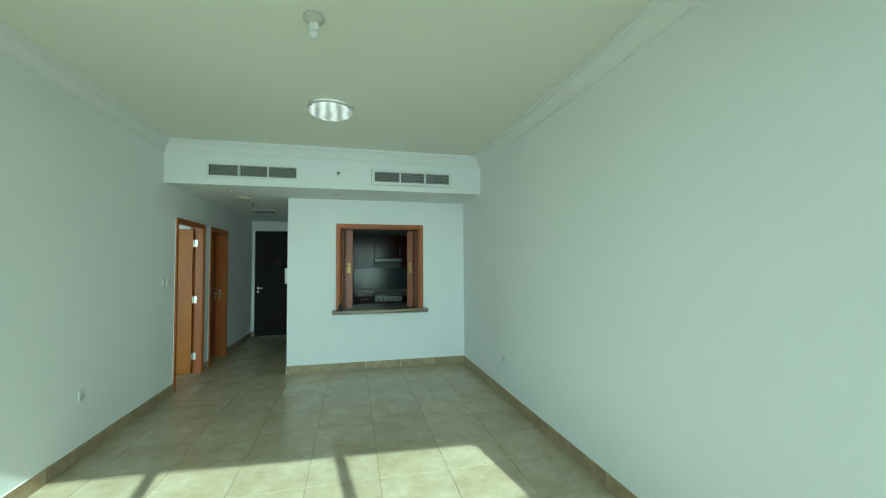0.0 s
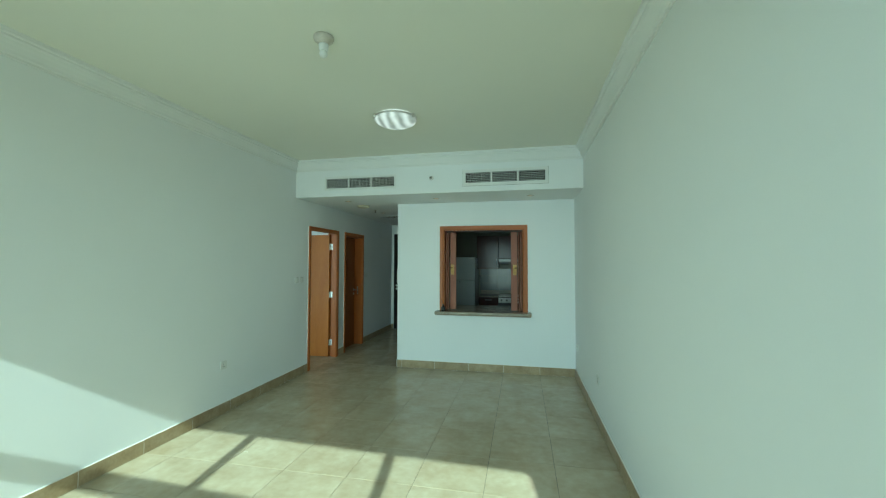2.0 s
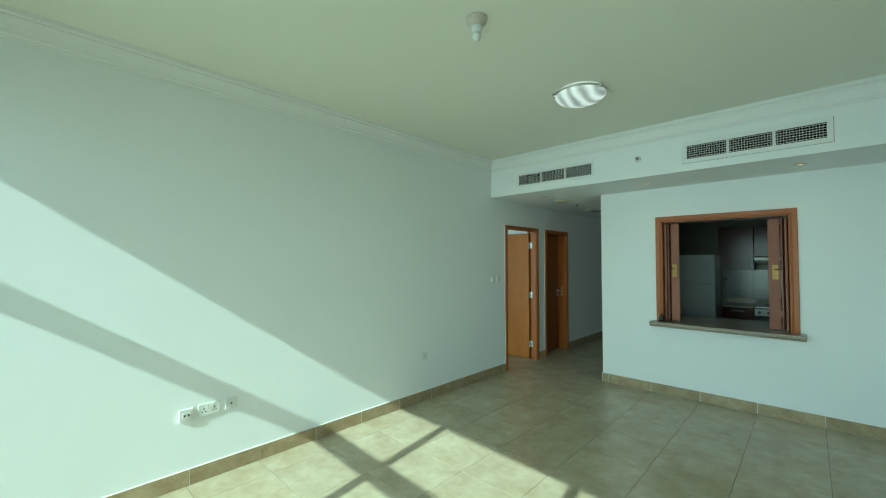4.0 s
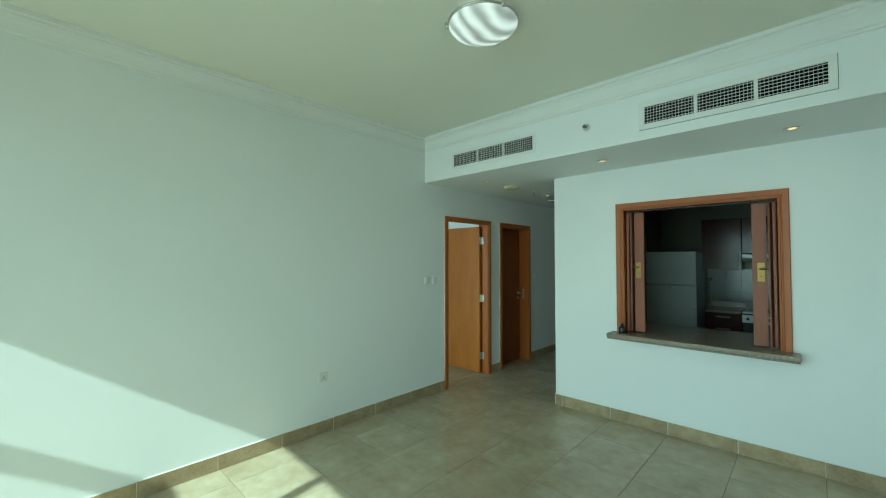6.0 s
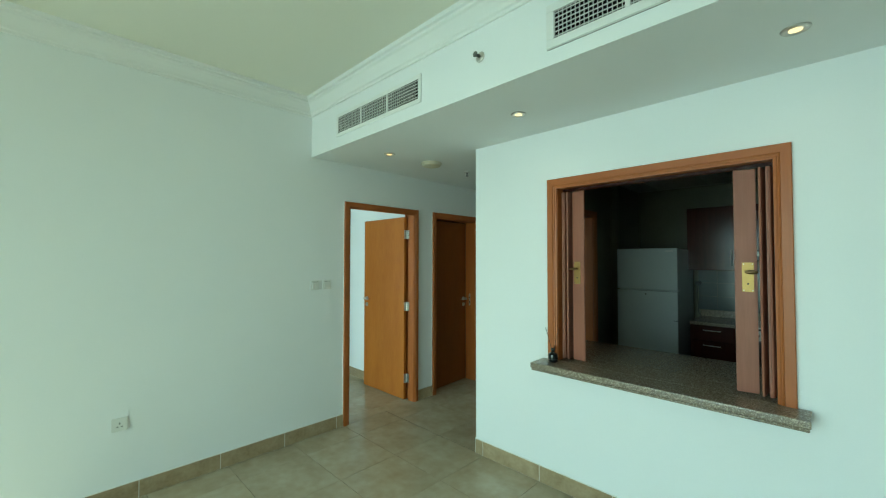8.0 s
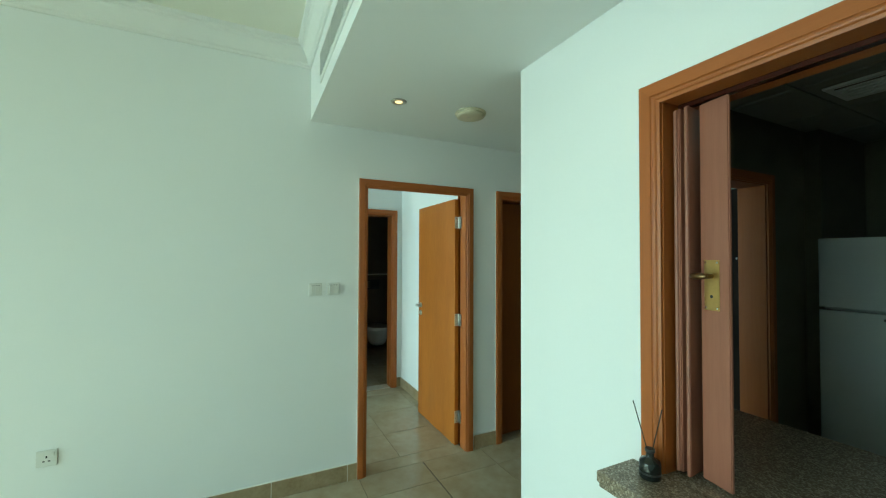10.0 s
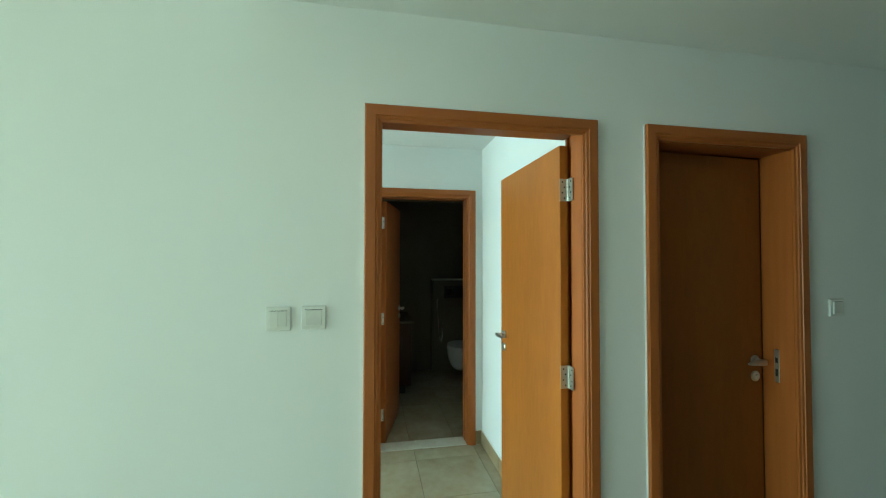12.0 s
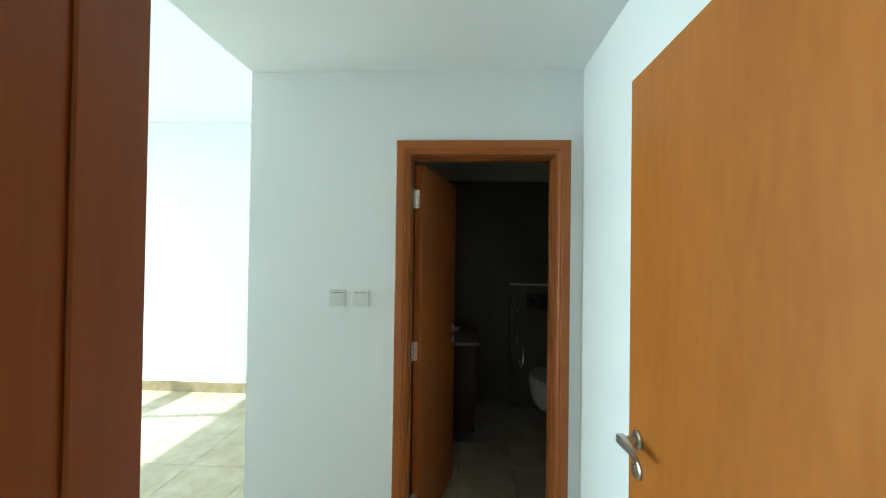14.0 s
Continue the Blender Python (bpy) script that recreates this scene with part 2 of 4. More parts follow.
def sweep(profile, a, b, out, bm=None, cut0=0.0, cut1=0.0):
    """A moulding: profile points (out, up) carried from a to b; cut0, cut1 mitre its ends by that slope."""
    bm = bm or bmesh.new()
    a, b, out = Vector(a), Vector(b), Vector(out)
    run = (b - a).normalized()
    up = Vector((0, 0, 1)) if abs(run.z) < 0.5 else run.cross(out)
    r0 = [bm.verts.new(a + out * d + up * h + run * (cut0 * d)) for d, h in profile]
    r1 = [bm.verts.new(b + out * d + up * h - run * (cut1 * d)) for d, h in profile]
    n = len(profile)
    for k in range(n):
        bm.faces.new((r0[k], r0[(k + 1) % n], r1[(k + 1) % n], r1[k]))
    bm.faces.new(list(reversed(r0)))
    bm.faces.new(r1)
    bmesh.ops.recalc_face_normals(bm, faces=bm.faces)
    return bm


def wall(name, x0, x1, y0, y1, z0, z1, along="x", holes=(), material=None, label="white painted plaster wall"):
    """A wall with openings (from, to, low, high) through it."""
    bm = bmesh.new()
    s = x0 if along == "x" else y0
    end = x1 if along == "x" else y1

    def piece(a, b, lo, hi):
        if b - a > 1e-4 and hi - lo > 1e-4:
            if along == "x":
                box(a, b, y0, y1, lo, hi, bm=bm)
            else:
                box(x0, x1, a, b, lo, hi, bm=bm)

    for a, b, lo, hi in sorted(holes):
        piece(s, a, z0, z1)
        piece(a, b, z0, lo)
        piece(a, b, hi, z1)
        s = b
    piece(s, end, z0, z1)
    ob = part(name, bm, material or PLASTER)
    return tagged(ob, label, "wall", kind="structure")


# ---- structure ----
XW, XE, YP, YB, YN, ZS, ZC = -2.035, 1.878, 6.13, 5.27, 9.45, 2.552, 3.065
XBW, XBF = -3.794, -6.07
wall("wall_west", -2.185, XW, -0.9, YN, 0, ZC, "y", [(5.652, 6.565, 0, 2.165), (6.862, 7.625, 0, 2.135)])
wall("wall_east", XE, 2.04, -0.9, YN, 0, ZC, "y")
wall("wall_partition", -0.79, XE, YP, 6.33, 0, ZC, "x", [(-0.06, 1.165, 0.865, 2.14)])
wall("wall_kitchen_west", -0.79, -0.63, 6.33, YN, 0, ZC, "y", [(7.245, 8.125, 0, 2.135)])
tagged(part("kitchen_pilaster", box(-0.63, -0.53, 8.65, YN, 0, ZC), DIM_KWALL), "olive-beige tiled kitchen pilaster in the corner, dimness in its colour", "wall", kind="structure")
wall("wall_north", -2.185, 2.04, YN, 9.6, 0, ZC, "x", [(-1.978, -0.99, 0, 2.335)])
wall("wall_bedroom_west", XBF - 0.15, XBF, -0.9, 7.3, 0, ZC, "y")
wall("wall_bedroom_north", XBW, -2.185, 6.593, 6.743, 0, ZC, "x")
wall("wall_bath_door", XBW - 0.15, XBW, 4.871, 6.743, 0, ZC, "y", [(5.697, 6.481, 0, 2.135)])
wall("wall_bath_south", XBF, XBW - 0.15, 4.871, 5.021, 0, ZC, "x")
wall("wall_bath_inner", XBF, XBW - 0.15, 5.45, 5.58, 0, ZC, "x", material=DIM_TILE, label="beige tiled bathroom wall, dimness put into its colour")
wall("wall_bath_north", XBF, XBW - 0.15, 7.15, 7.3, 0, ZC, "x", material=DIM_TILE, label="beige tiled bathroom wall, dimness put into its colour")
wall("wall_bath_east", XBW - 0.156, XBW - 0.15, 6.55, 7.15, 0, ZC, "y", material=DIM_TILE, label="beige tiled bathroom wall, dimness put into its colour")
wall("wall_bath_west", XBF, XBF + 0.006, 5.58, 7.15, 0, ZC, "y", material=DIM_TILE, label="beige tiled bathroom wall, dimness put into its colour")
# unseen store, added as a closed dark-tiled box so its door gap stays dark
wall("wall_store_south", -3.6, -2.185, 6.743, 6.75, 0, ZC, "x", material=DIM_TILE)
wall("wall_store_north", -3.6, -2.185, 8.0, 8.1, 0, ZC, "x", material=DIM_TILE)
wall("wall_store_west", -3.7, -3.6, 6.743, 8.1, 0, ZC, "y", material=DIM_TILE)

tagged(part("floor", box(-6.3, 2.1, -0.95, 9.7, -0.15, -0.005), GROUT), "grey grout bed under the beige floor tiles", "floor", kind="structure")
tagged(part("ceiling_living", box(-2.185, 2.04, -0.74, 5.3, ZC, ZC + 0.12), CEILING), "off-white painted flat ceiling with warm bounce put into its tint", "ceiling", kind="structure")
bm = box(XW, XE, YB, YP, ZS, ZC)
tagged(part("bulkhead", bm, PLASTER), "white painted dropped bulkhead with air grilles", "bulkhead", kind="structure")
tagged(part("ceiling_hall", box(XW, -0.79, YP, YN, ZS, ZC), PLASTER), "white painted low hall ceiling", "ceiling", kind="structure")
tagged(part("ceiling_bedroom", box(-6.3, -2.185, -0.74, 7.3, ZC + 0.002, ZC + 0.12), PLASTER), "white painted bedroom ceiling", "ceiling", kind="structure")
tagged(part("ceiling_vestibule", box(XBW, -2.185, 4.871, 6.593, 2.545, ZC), PLASTER), "white painted dropped ceiling inside the bedroom door", "ceiling", kind="structure")
tagged(part("ceiling_bath", box(XBF, XBW - 0.15, 5.58, 7.15, 2.4, 2.5), CEILING), "white bathroom ceiling", "ceiling", kind="structure")
tagged(part("ceiling_store", box(-3.6, -2.185, 6.75, 8.0, 2.4, 2.5), CEILING), "unseen ceiling added to close the dark store", "ceiling", kind="structure")

wall("wall_kitchen_lining_west", -0.63, -0.624, 6.33, 8.65, 0, ZC, "y", [(7.21, 8.16, 0, 2.17)], DIM_KWALL, "olive-beige tiled kitchen wall, dimness put into its colour")
wall("wall_kitchen_lining_north", -0.53, XE, YN - 0.006, YN, 0, ZC, "x", (), DIM_KWALL, "olive-beige tiled kitchen wall, dimness put into its colour")
wall("wall_kitchen_lining_east", XE - 0.006, XE, 6.33, YN - 0.006, 0, ZC, "y", (), DIM_KWALL, "olive-beige tiled kitchen wall, dimness put into its colour")
wall("wall_kitchen_lining_south", -0.624, XE - 0.006, 6.33, 6.336, 0, ZC, "x", [(-0.06, 1.165, 0.865, 2.14)], DIM_KWALL, "olive-beige tiled kitchen wall, dimness put into its colour")

# kitchen ceiling of square lay-in tiles, one mesh with its grid
bm = box(-0.63, XE, 6.33, YN, 2.575, 2.66)
gx = [-0.63, -0.28, 0.32, 0.92, 1.52, XE]
gy = [6.33, 6.45, 7.05, 7.65, 8.25, 8.85, YN]
for a, b in zip(gx, gx[1:]):
    for c, d in zip(gy, gy[1:]):
        if abs(a - 0.32) < 0.01 and abs(c - 7.65) < 0.01:
            continue
        box(a + 0.012, b - 0.012, c + 0.012, d - 0.012, 2.556, 2.574, 0.004, bm)
for x in gx[1:-1]:
    box(x - 0.011, x + 0.011, 6.33, YN, 2.551, 2.575, bm=bm)
tagged(part("ceiling_kitchen", bm, DIM_KTILE), "lay-in tile ceiling of the kitchen, greyed for the room's dimness", "ceiling", kind="structure")

# window wall behind the start, slightly turned to the side walls
FACADE = pose(0, -0.45, 0, 0, 0, -2.862)


def facade_part(name, bm, material, parent=None, label=""):
    bmesh.ops.transform(bm, matrix=FACADE, verts=bm.verts)
    return part(name, bm, material, parent, label)


bm = box(-6.3, 2.1, -0.06, 0, 2.83, 3.25)
tagged(facade_part("wall_south", bm, PLASTER), "white painted lintel over the window wall", "wall", kind="structure")


def window(name, x0, x1, mullions):
    w = thing(name, FACADE @ Vector(((x0 + x1) / 2, 0, 0)), "full-height tinted window in aluminium frames", "window", kind="structure")
    facade_part("sill_rail", box(x0, x1, -0.06, 0, 0, 0.09, 0.004), FRAME_ALU, w)
    facade_part("head_rail", box(x0, x1, -0.058, -0.002, 2.8, 2.83, 0.003), FRAME_ALU, w)
    facade_part("transom", box(x0, x1, -0.058, -0.002, 2.065, 2.203, 0.004), FRAME_ALU, w)
    xs = [x0, *mullions, x1]
    for m in mullions:
        facade_part("mullion", box(m - 0.04, m + 0.04, -0.06, 0.001, 0.09, 2.8, 0.004), FRAME_ALU, w)
    facade_part("jamb", box(x0 - 0.15, x0 + 0.02, -0.06, 0.001, 0.09, 2.8), FRAME_ALU, w)
    facade_part("jamb", box(x1 - 0.02, x1 + 0.1, -0.06, 0.001, 0.09, 2.8), FRAME_ALU, w)
    for a, b in zip(xs, xs[1:]):
        for lo, hi in ((0.09, 2.065), (2.203, 2.8)):
            facade_part("pane", box(a + 0.04, b - 0.04, -0.033, -0.027, lo, hi), PANE, w)


window("window_1", -2.04, 1.82, [-0.73, 0.65])
window("window_2", -6.1, -2.2, [-4.9, -3.5])

# cornice
CROWN = [(0, -0.155), (0.014, -0.155), (0.016, -0.138), (0.03, -0.13), (0.036, -0.112), (0.052, -0.082), (0.070, -0.056), (0.086, -0.047), (0.088, -0.032), (0.108, -0.026), (0.112, 0.0), (0, 0)]
CROWN = [(d * 0.86, h * 0.95) for d, h in CROWN]
for nm, a, b, o in (("cornice_west", (XW, -0.9, ZC), (XW, YB, ZC), (1, 0, 0)), ("cornice_north", (XW, YB, ZC), (XE, YB, ZC), (0, -1, 0)), ("cornice_east", (XE, -0.9, ZC), (XE, YB, ZC), (-1, 0, 0))):
    tagged(part(nm, sweep(CROWN, a, b, o), GYPSUM), "white moulded plaster cornice along the ceiling", "cornice", kind="structure")

# ---- doors ----
ARCH = [(0, 0), (0.020, 0), (0.023, 0.004), (0.023, 0.044), (0.0195, 0.046), (0.018, 0.049), (0.0195, 0.052), (0.018, 0.058), (0.0135, 0.062), (0.011, 0.072), (0, 0.072)]


def casing(parent, plane, side, a, b, top, along="y"):
    """Moulded architrave round an opening: two stiles and a head, mitred, on the wall face at plane; side is the way it stands proud."""
    prof_l = [(d, h * 0.91) for d, h in ARCH]

    def pt(s, d, z):
        return (plane + side * d, s, z) if along == "y" else (s, plane + side * d, z)

    for sgn, s0 in ((1, a), (-1, b)):
        bm = bmesh.new()
        r0 = [bm.verts.new(pt(s0 + sgn * h, d, 0)) for d, h in prof_l]
        r1 = [bm.verts.new(pt(s0 + sgn * h, d, top - h)) for d, h in prof_l]
        n = len(prof_l)
        for k in range(n):
            bm.faces.new((r0[k], r0[(k + 1) % n], r1[(k + 1) % n], r1[k]))
        bm.faces.new(r0)
        bm.faces.new(r1)
        bmesh.ops.recalc_face_normals(bm, faces=bm.faces)
        part("stile_trim", bm, CHERRY, parent)
        if along == "y":
            xs = sorted((plane, plane + side * 0.006))
            part("caulk_line", box(xs[0], xs[1], min(s0, s0 - sgn * 0.004), max(s0, s0 - sgn * 0.004), 0, top), PLASTER, parent, "white filler line")
    bm = bmesh.new()
    r0 = [bm.verts.new(pt(a + h, d, top - h)) for d, h in prof_l]
    r1 = [bm.verts.new(pt(b - h, d, top - h)) for d, h in prof_l]
    n = len(prof_l)
    for k in range(n):
        bm.faces.new((r0[k], r0[(k + 1) % n], r1[(k + 1) % n], r1[k]))
    bm.faces.new(r0)
    bm.faces.new(r1)
    bmesh.ops.recalc_face_normals(bm, faces=bm.faces)
    part("head_trim", bm, CHERRY_H, parent)


def lining(parent, x0, x1, a, b, top, stop=None, low=0.0):
    """Jamb lining of a doorway in a wall that runs along y: clear opening a to b, with a stop bead."""
    part("jamb", box(x0, x1, a - 0.025, a, low, top + 0.025), CHERRY, parent)
    part("jamb", box(x0, x1, b, b + 0.025, low, top + 0.025), CHERRY, parent)
    part("head_jamb", box(x0, x1, a, b, top, top + 0.025), CHERRY_H, parent)
    if stop:
        s0, s1 = stop
        part("stop_bead", box(s0, s1, a, a + 0.005, low, top, 0.003), CHERRY, parent)
        part("stop_bead", box(s0, s1, b - 0.005, b, low, top, 0.003), CHERRY, parent)
        part("stop_bead", box(s0, s1, a + 0.005, b - 0.005, top - 0.005, top, 0.003), CHERRY_H, parent)


def put(objs, m):
    for o in objs:
        o.matrix_basis = m @ o.matrix_basis


def lever(parent, at, face, way, lock=-0.078):
    """Lever handle on a round rose with a cylinder rose below. face: unit vector out of the leaf; way: along the leaf, to which the lever points."""
    at, face, way = Vector(at), Vector(face), Vector(way)
    q = Matrix.Translation(at) @ face.to_track_quat("Z", "Y").to_matrix().to_4x4()
    bm = lathe([(0.026, 0), (0.026, 0.006), (0.023, 0.009), (0.011, 0.010), (0.010, 0.045)], (0, 0, 0), n=20)
    bmesh.ops.transform(bm, matrix=q, verts=bm.verts)
    rose = part("handle", bm, STEEL, parent, "satin steel lever handle")
    bm = bmesh.new()
    p0 = at + face * 0.045
    tip = p0 + way * 0.105 + face * 0.004
    up = Vector((0, 0, 1))
    ring = []
    for p, h, w in ((p0 - way * 0.012, 0.013, 0.011), (p0 + way * 0.03, 0.012, 0.010), (p0 + way * 0.07, 0.010, 0.007), (tip, 0.005, 0.004)):
        ring.append([bm.verts.new(p + up * (h * sy) + face * (w * sx)) for sx, sy in ((-1, -1), (1, -1), (1, 1), (-1, 1))])
    for r0, r1 in zip(ring, ring[1:]):
        for k in range(4):
            bm.faces.new((r0[k], r0[(k + 1) % 4], r1[(k + 1) % 4], r1[k]))
    bm.faces.new(ring[0])
    bm.faces.new(ring[-1])
    bmesh.ops.recalc_face_normals(bm, faces=bm.faces)
    bmesh.ops.bevel(bm, geom=list(bm.edges), offset=0.003, segments=2, affect="EDGES")
    part("grip", bm, STEEL, rose)
    bm = lathe([(0.026, 0), (0.026, 0.006), (0.022, 0.009), (0.010, 0.010), (0.010, 0.016)], (0, 0, 0), n=20)
    bmesh.ops.transform(bm, matrix=Matrix.Translation((0, 0, lock)) @ q, verts=bm.verts)
    part("lock_rose", bm, STEEL, parent, "satin steel lock cylinder")


def hinge(parent, x, y, z, leaf_way, jamb_way, h=0.1):
    """Butt hinge: knuckle of five barrels and two screwed plates."""
    bm = bmesh.new()
    for k in range(5):
        z0 = z - h / 2 + k * h / 5
        lathe([(0.0065, 0.001), (0.0075, 0.002), (0.0075, h / 5 - 0.002), (0.0065, h / 5 - 0.001)], (x, y, z0), n=10, bm=bm)
    kn = part("hinge", bm, STEEL, parent, "satin steel butt hinge")
    for wx, wy in (leaf_way, jamb_way):
        bm = bmesh.new()
        w = Vector((wx, wy, 0))
        nrm = Vector((-wy, wx, 0)) * 0.0015
        c = Vector((x, y, z)) + w * 0.022
        vs = []
        for sz in (-h / 2, h / 2):
            for a, b in ((-0.018, -1), (0.018, -1), (0.018, 1), (-0.018, 1)):
                vs.append(bm.verts.new(c + w * a + nrm * b + Vector((0, 0, sz))))
        for f in ((0, 1, 2, 3), (7, 6, 5, 4), (0, 4, 5, 1), (1, 5, 6, 2), (2, 6, 7, 3), (3, 7, 4, 0)):
            bm.faces.new([vs[i] for i in f])
        bmesh.ops.recalc_face_normals(bm, faces=bm.faces)
        part("hinge_plate", bm, STEEL, kn)
        for dz, da in ((-0.036, -0.004), (-0.012, 0.006), (0.012, -0.004), (0.036, 0.006)):
            q = Matrix.Translation(c + w * da + Vector((0, 0, dz))) @ Vector((-wy, wx, 0)).to_track_quat("Z", "Y").to_matrix().to_4x4()
            bm = lathe([(0.0038, -0.0026), (0.0038, 0.0026)], (0, 0, 0), n=8)
            bmesh.ops.transform(bm, matrix=q, verts=bm.verts)
            part("screw", bm, BLACK, kn)


# bedroom door, open into the bedroom
D1 = thing("door_1", (XW, 6.1, 0), "open honey-veneered bedroom door in a cherry wood casing", "door", kind="structure")
casing(D1, XW, 1, 5.614, 6.58, 2.18)
casing(D1, -2.185, -1, 5.61, 6.592, 2.214)
part("jamb", box(-2.185, XW, 5.652, 5.677, 0, 2.165), CHERRY, D1)
part("jamb", box(-2.12, XW, 6.513, 6.54, 0, 2.165), CHERRY, D1)
part("stop_bead", box(-2.14, -2.115, 5.677, 5.682, 0, 2.14, 0.002), CHERRY, D1)
part("rebate", box(-2.185, -2.12, 6.541, 6.565, 0, 2.165), CHERRY, D1)
part("head_jamb", box(-2.185, XW, 5.677, 6.513, 2.14, 2.165), CHERRY_H, D1)
leaf = part("leaf", box(-2.945, -2.146, 6.472, 6.51, 0.008, 2.104, 0.002), VENEER, D1, "honey-coloured wood veneer leaf")
lever(leaf, (-2.883, 6.472, 1.115), (0, -1, 0), (1, 0, 0))
for z in (1.9, 1.07, 0.25):
    hinge(leaf, -2.135, 6.506, z, (0, -1), (1, 0))

# store door, ajar inwards
D2 = thing("door_2", (XW, 7.25, 0), "brown veneered door standing slightly ajar in a cherry casing", "door", kind="structure")
casing(D2, XW, 1, 6.814, 7.668, 2.18)
lining(D2, -2.185, XW, 6.887, 7.6, 2.11)
leaf2 = part("leaf", box(-2.175, -2.13, 6.89, 7.586, 0.008, 2.1, 0.002), BROWN_VENEER, D2, "brown wood veneer leaf")
lever(leaf2, (-2.13, 7.535, 1.085), (1, 0, 0), (0, -1, 0))
AJAR = Matrix.Translation((-0.15, -0.35, 0)) @ Matrix.Translation((0, 0.004, 0)) @ pose(0, 0, 0, 0, 0, 4.2) @ Matrix.Translation((0.15, 0.346, 0))
leaf2.matrix_basis = AJAR
bm = box(-2.128, -2.104, 7.597, 7.6015, 0.99, 1.15, 0.002)
part("strike_plate", bm, STEEL, D2, "steel strike plate")
part("strike_hole", box(-2.122, -2.11, 7.5962, 7.5972, 1.085, 1.11), BLACK, D2)
part("strike_hole", box(-2.122, -2.11, 7.5962, 7.5972, 1.02, 1.055), BLACK, D2)

# bathroom door, open into the bathroom
D3 = thing("door_3", (XBW, 6.09, 0), "open wood-veneered bathroom door in a cherry casing", "door", kind="structure")
casing(D3, XBW, 1, 5.65, 6.528, 2.18)
lining(D3, XBW - 0.15, XBW, 5.722, 6.456, 2.11, (XBW - 0.1, XBW - 0.07))
leaf3 = part("leaf", box(-4.65, -3.93, 5.73, 5.772, 0.012, 2.09, 0.002), CHERRY, D3, "reddish-brown wood veneer leaf")
lever(leaf3, (-4.59, 5.772, 1.08), (0, 1, 0), (1, 0, 0))
leaf3.matrix_basis = Matrix.Translation((-0.136, -0.36, 0)) @ pose(0, 0, 0, 0, 0, -13.5) @ Matrix.Translation((0.136, 0.36, 0))
for z in (1.9, 1.07, 0.25):
    hinge(D3, -3.918, 5.728, z, (-0.3, 0.95), (1, 0))

# kitchen doorway
D4 = thing("door_4", (-0.71, 7.68, 0), "cherry-cased open doorway between kitchen and hall", "door", kind="structure")
casing(D4, -0.624, 1, 7.2, 8.17, 2.18)
casing(D4, -0.79, -1, 7.2, 8.17, 2.18)
lining(D4, -0.79, -0.63, 7.27, 8.1, 2.11)

# entrance door
D5 = thing("door_5", (-1.5, YN, 0), "dark espresso entrance door with a peephole, shut", "door", kind="structure")
leaf5 = part("leaf", box(-1.974, -0.994, YN - 0.006, YN + 0.05, 0.006, 2.33, 0.003), ESPRESSO, D5)
lever(leaf5, (-1.9, YN - 0.006, 1.06), (0, -1, 0), (1, 0, 0))
part("peephole", lathe([(0.012, 0), (0.012, 0.006), (0.007, 0.008)], (-1.48, YN - 0.006, 1.6), "-Y", 14), CHROME, leaf5)

# thresholds
for nm, x0, x1, y0, y1 in (("threshold_bath", XBW - 0.15, XBW, 5.722, 6.456), ("threshold_store", -2.185, XW, 6.9, 7.6), ("threshold_bedroom", -2.185, XW, 5.685, 6.518), ("threshold_kitchen", -0.79, -0.63, 7.27, 8.1)):
    tagged(part(nm, box(x0 + 0.002, x1 - 0.002, y0, y1, -0.006, 0.004 if "bath" in nm else 0.0, 0.001), MARBLE if "bath" in nm else TILE), "pale stone door threshold", "threshold", kind="structure")

# ---- serving hatch ----
HZ = 2.188
H1 = thing("window_3", (0.55, YP, 0.9), "cherry wood casing of the kitchen serving hatch", "hatch", kind="structure")


def hatch_trim(a, b, low, top):
    w = 0.07
    prof = [(d, h * 0.97) for d, h in ARCH]

    def loop(s, zf):
        return [(s(h), YP - d, zf(h)) for d, h in prof]

    for nm, m, c0, c1 in (("stile_trim", CHERRY, (lambda h: a + h, lambda h: low), (lambda h: a + h, lambda h: top - h)),
                          ("stile_trim", CHERRY, (lambda h: b - h, lambda h: low), (lambda h: b - h, lambda h: top - h)),
                          ("head_trim", CHERRY_H, (lambda h: a + h, lambda h: top - h), (lambda h: b - h, lambda h: top - h))):
        bm = bmesh.new()
        r0 = [bm.verts.new(p) for p in loop(*c0)]
        r1 = [bm.verts.new(p) for p in loop(*c1)]
        n = len(prof)
        for k in range(n):
            bm.faces.new((r0[k], r0[(k + 1) % n], r1[(k + 1) % n], r1[k]))
        bm.faces.new(r0)
        bm.faces.new(r1)
        bmesh.ops.recalc_face_normals(bm, faces=bm.faces)
        part(nm, bm, m, H1)


hatch_trim(-0.108, 1.213, 0.901, HZ)
part("jamb", box(-0.06, -0.035, YP, 6.33, 0.901, 2.14), CHERRY, H1)
part("jamb", box(1.14, 1.165, YP, 6.33, 0.901, 2.14), CHERRY, H1)
part("head_jamb", box(-0.035, 1.14, YP, 6.33, 2.122, 2.14), CHERRY_H, H1)
part("track", box(-0.033, 1.138, 6.205, 6.235, 2.106, 2.122, 0.002), CABINET, H1)


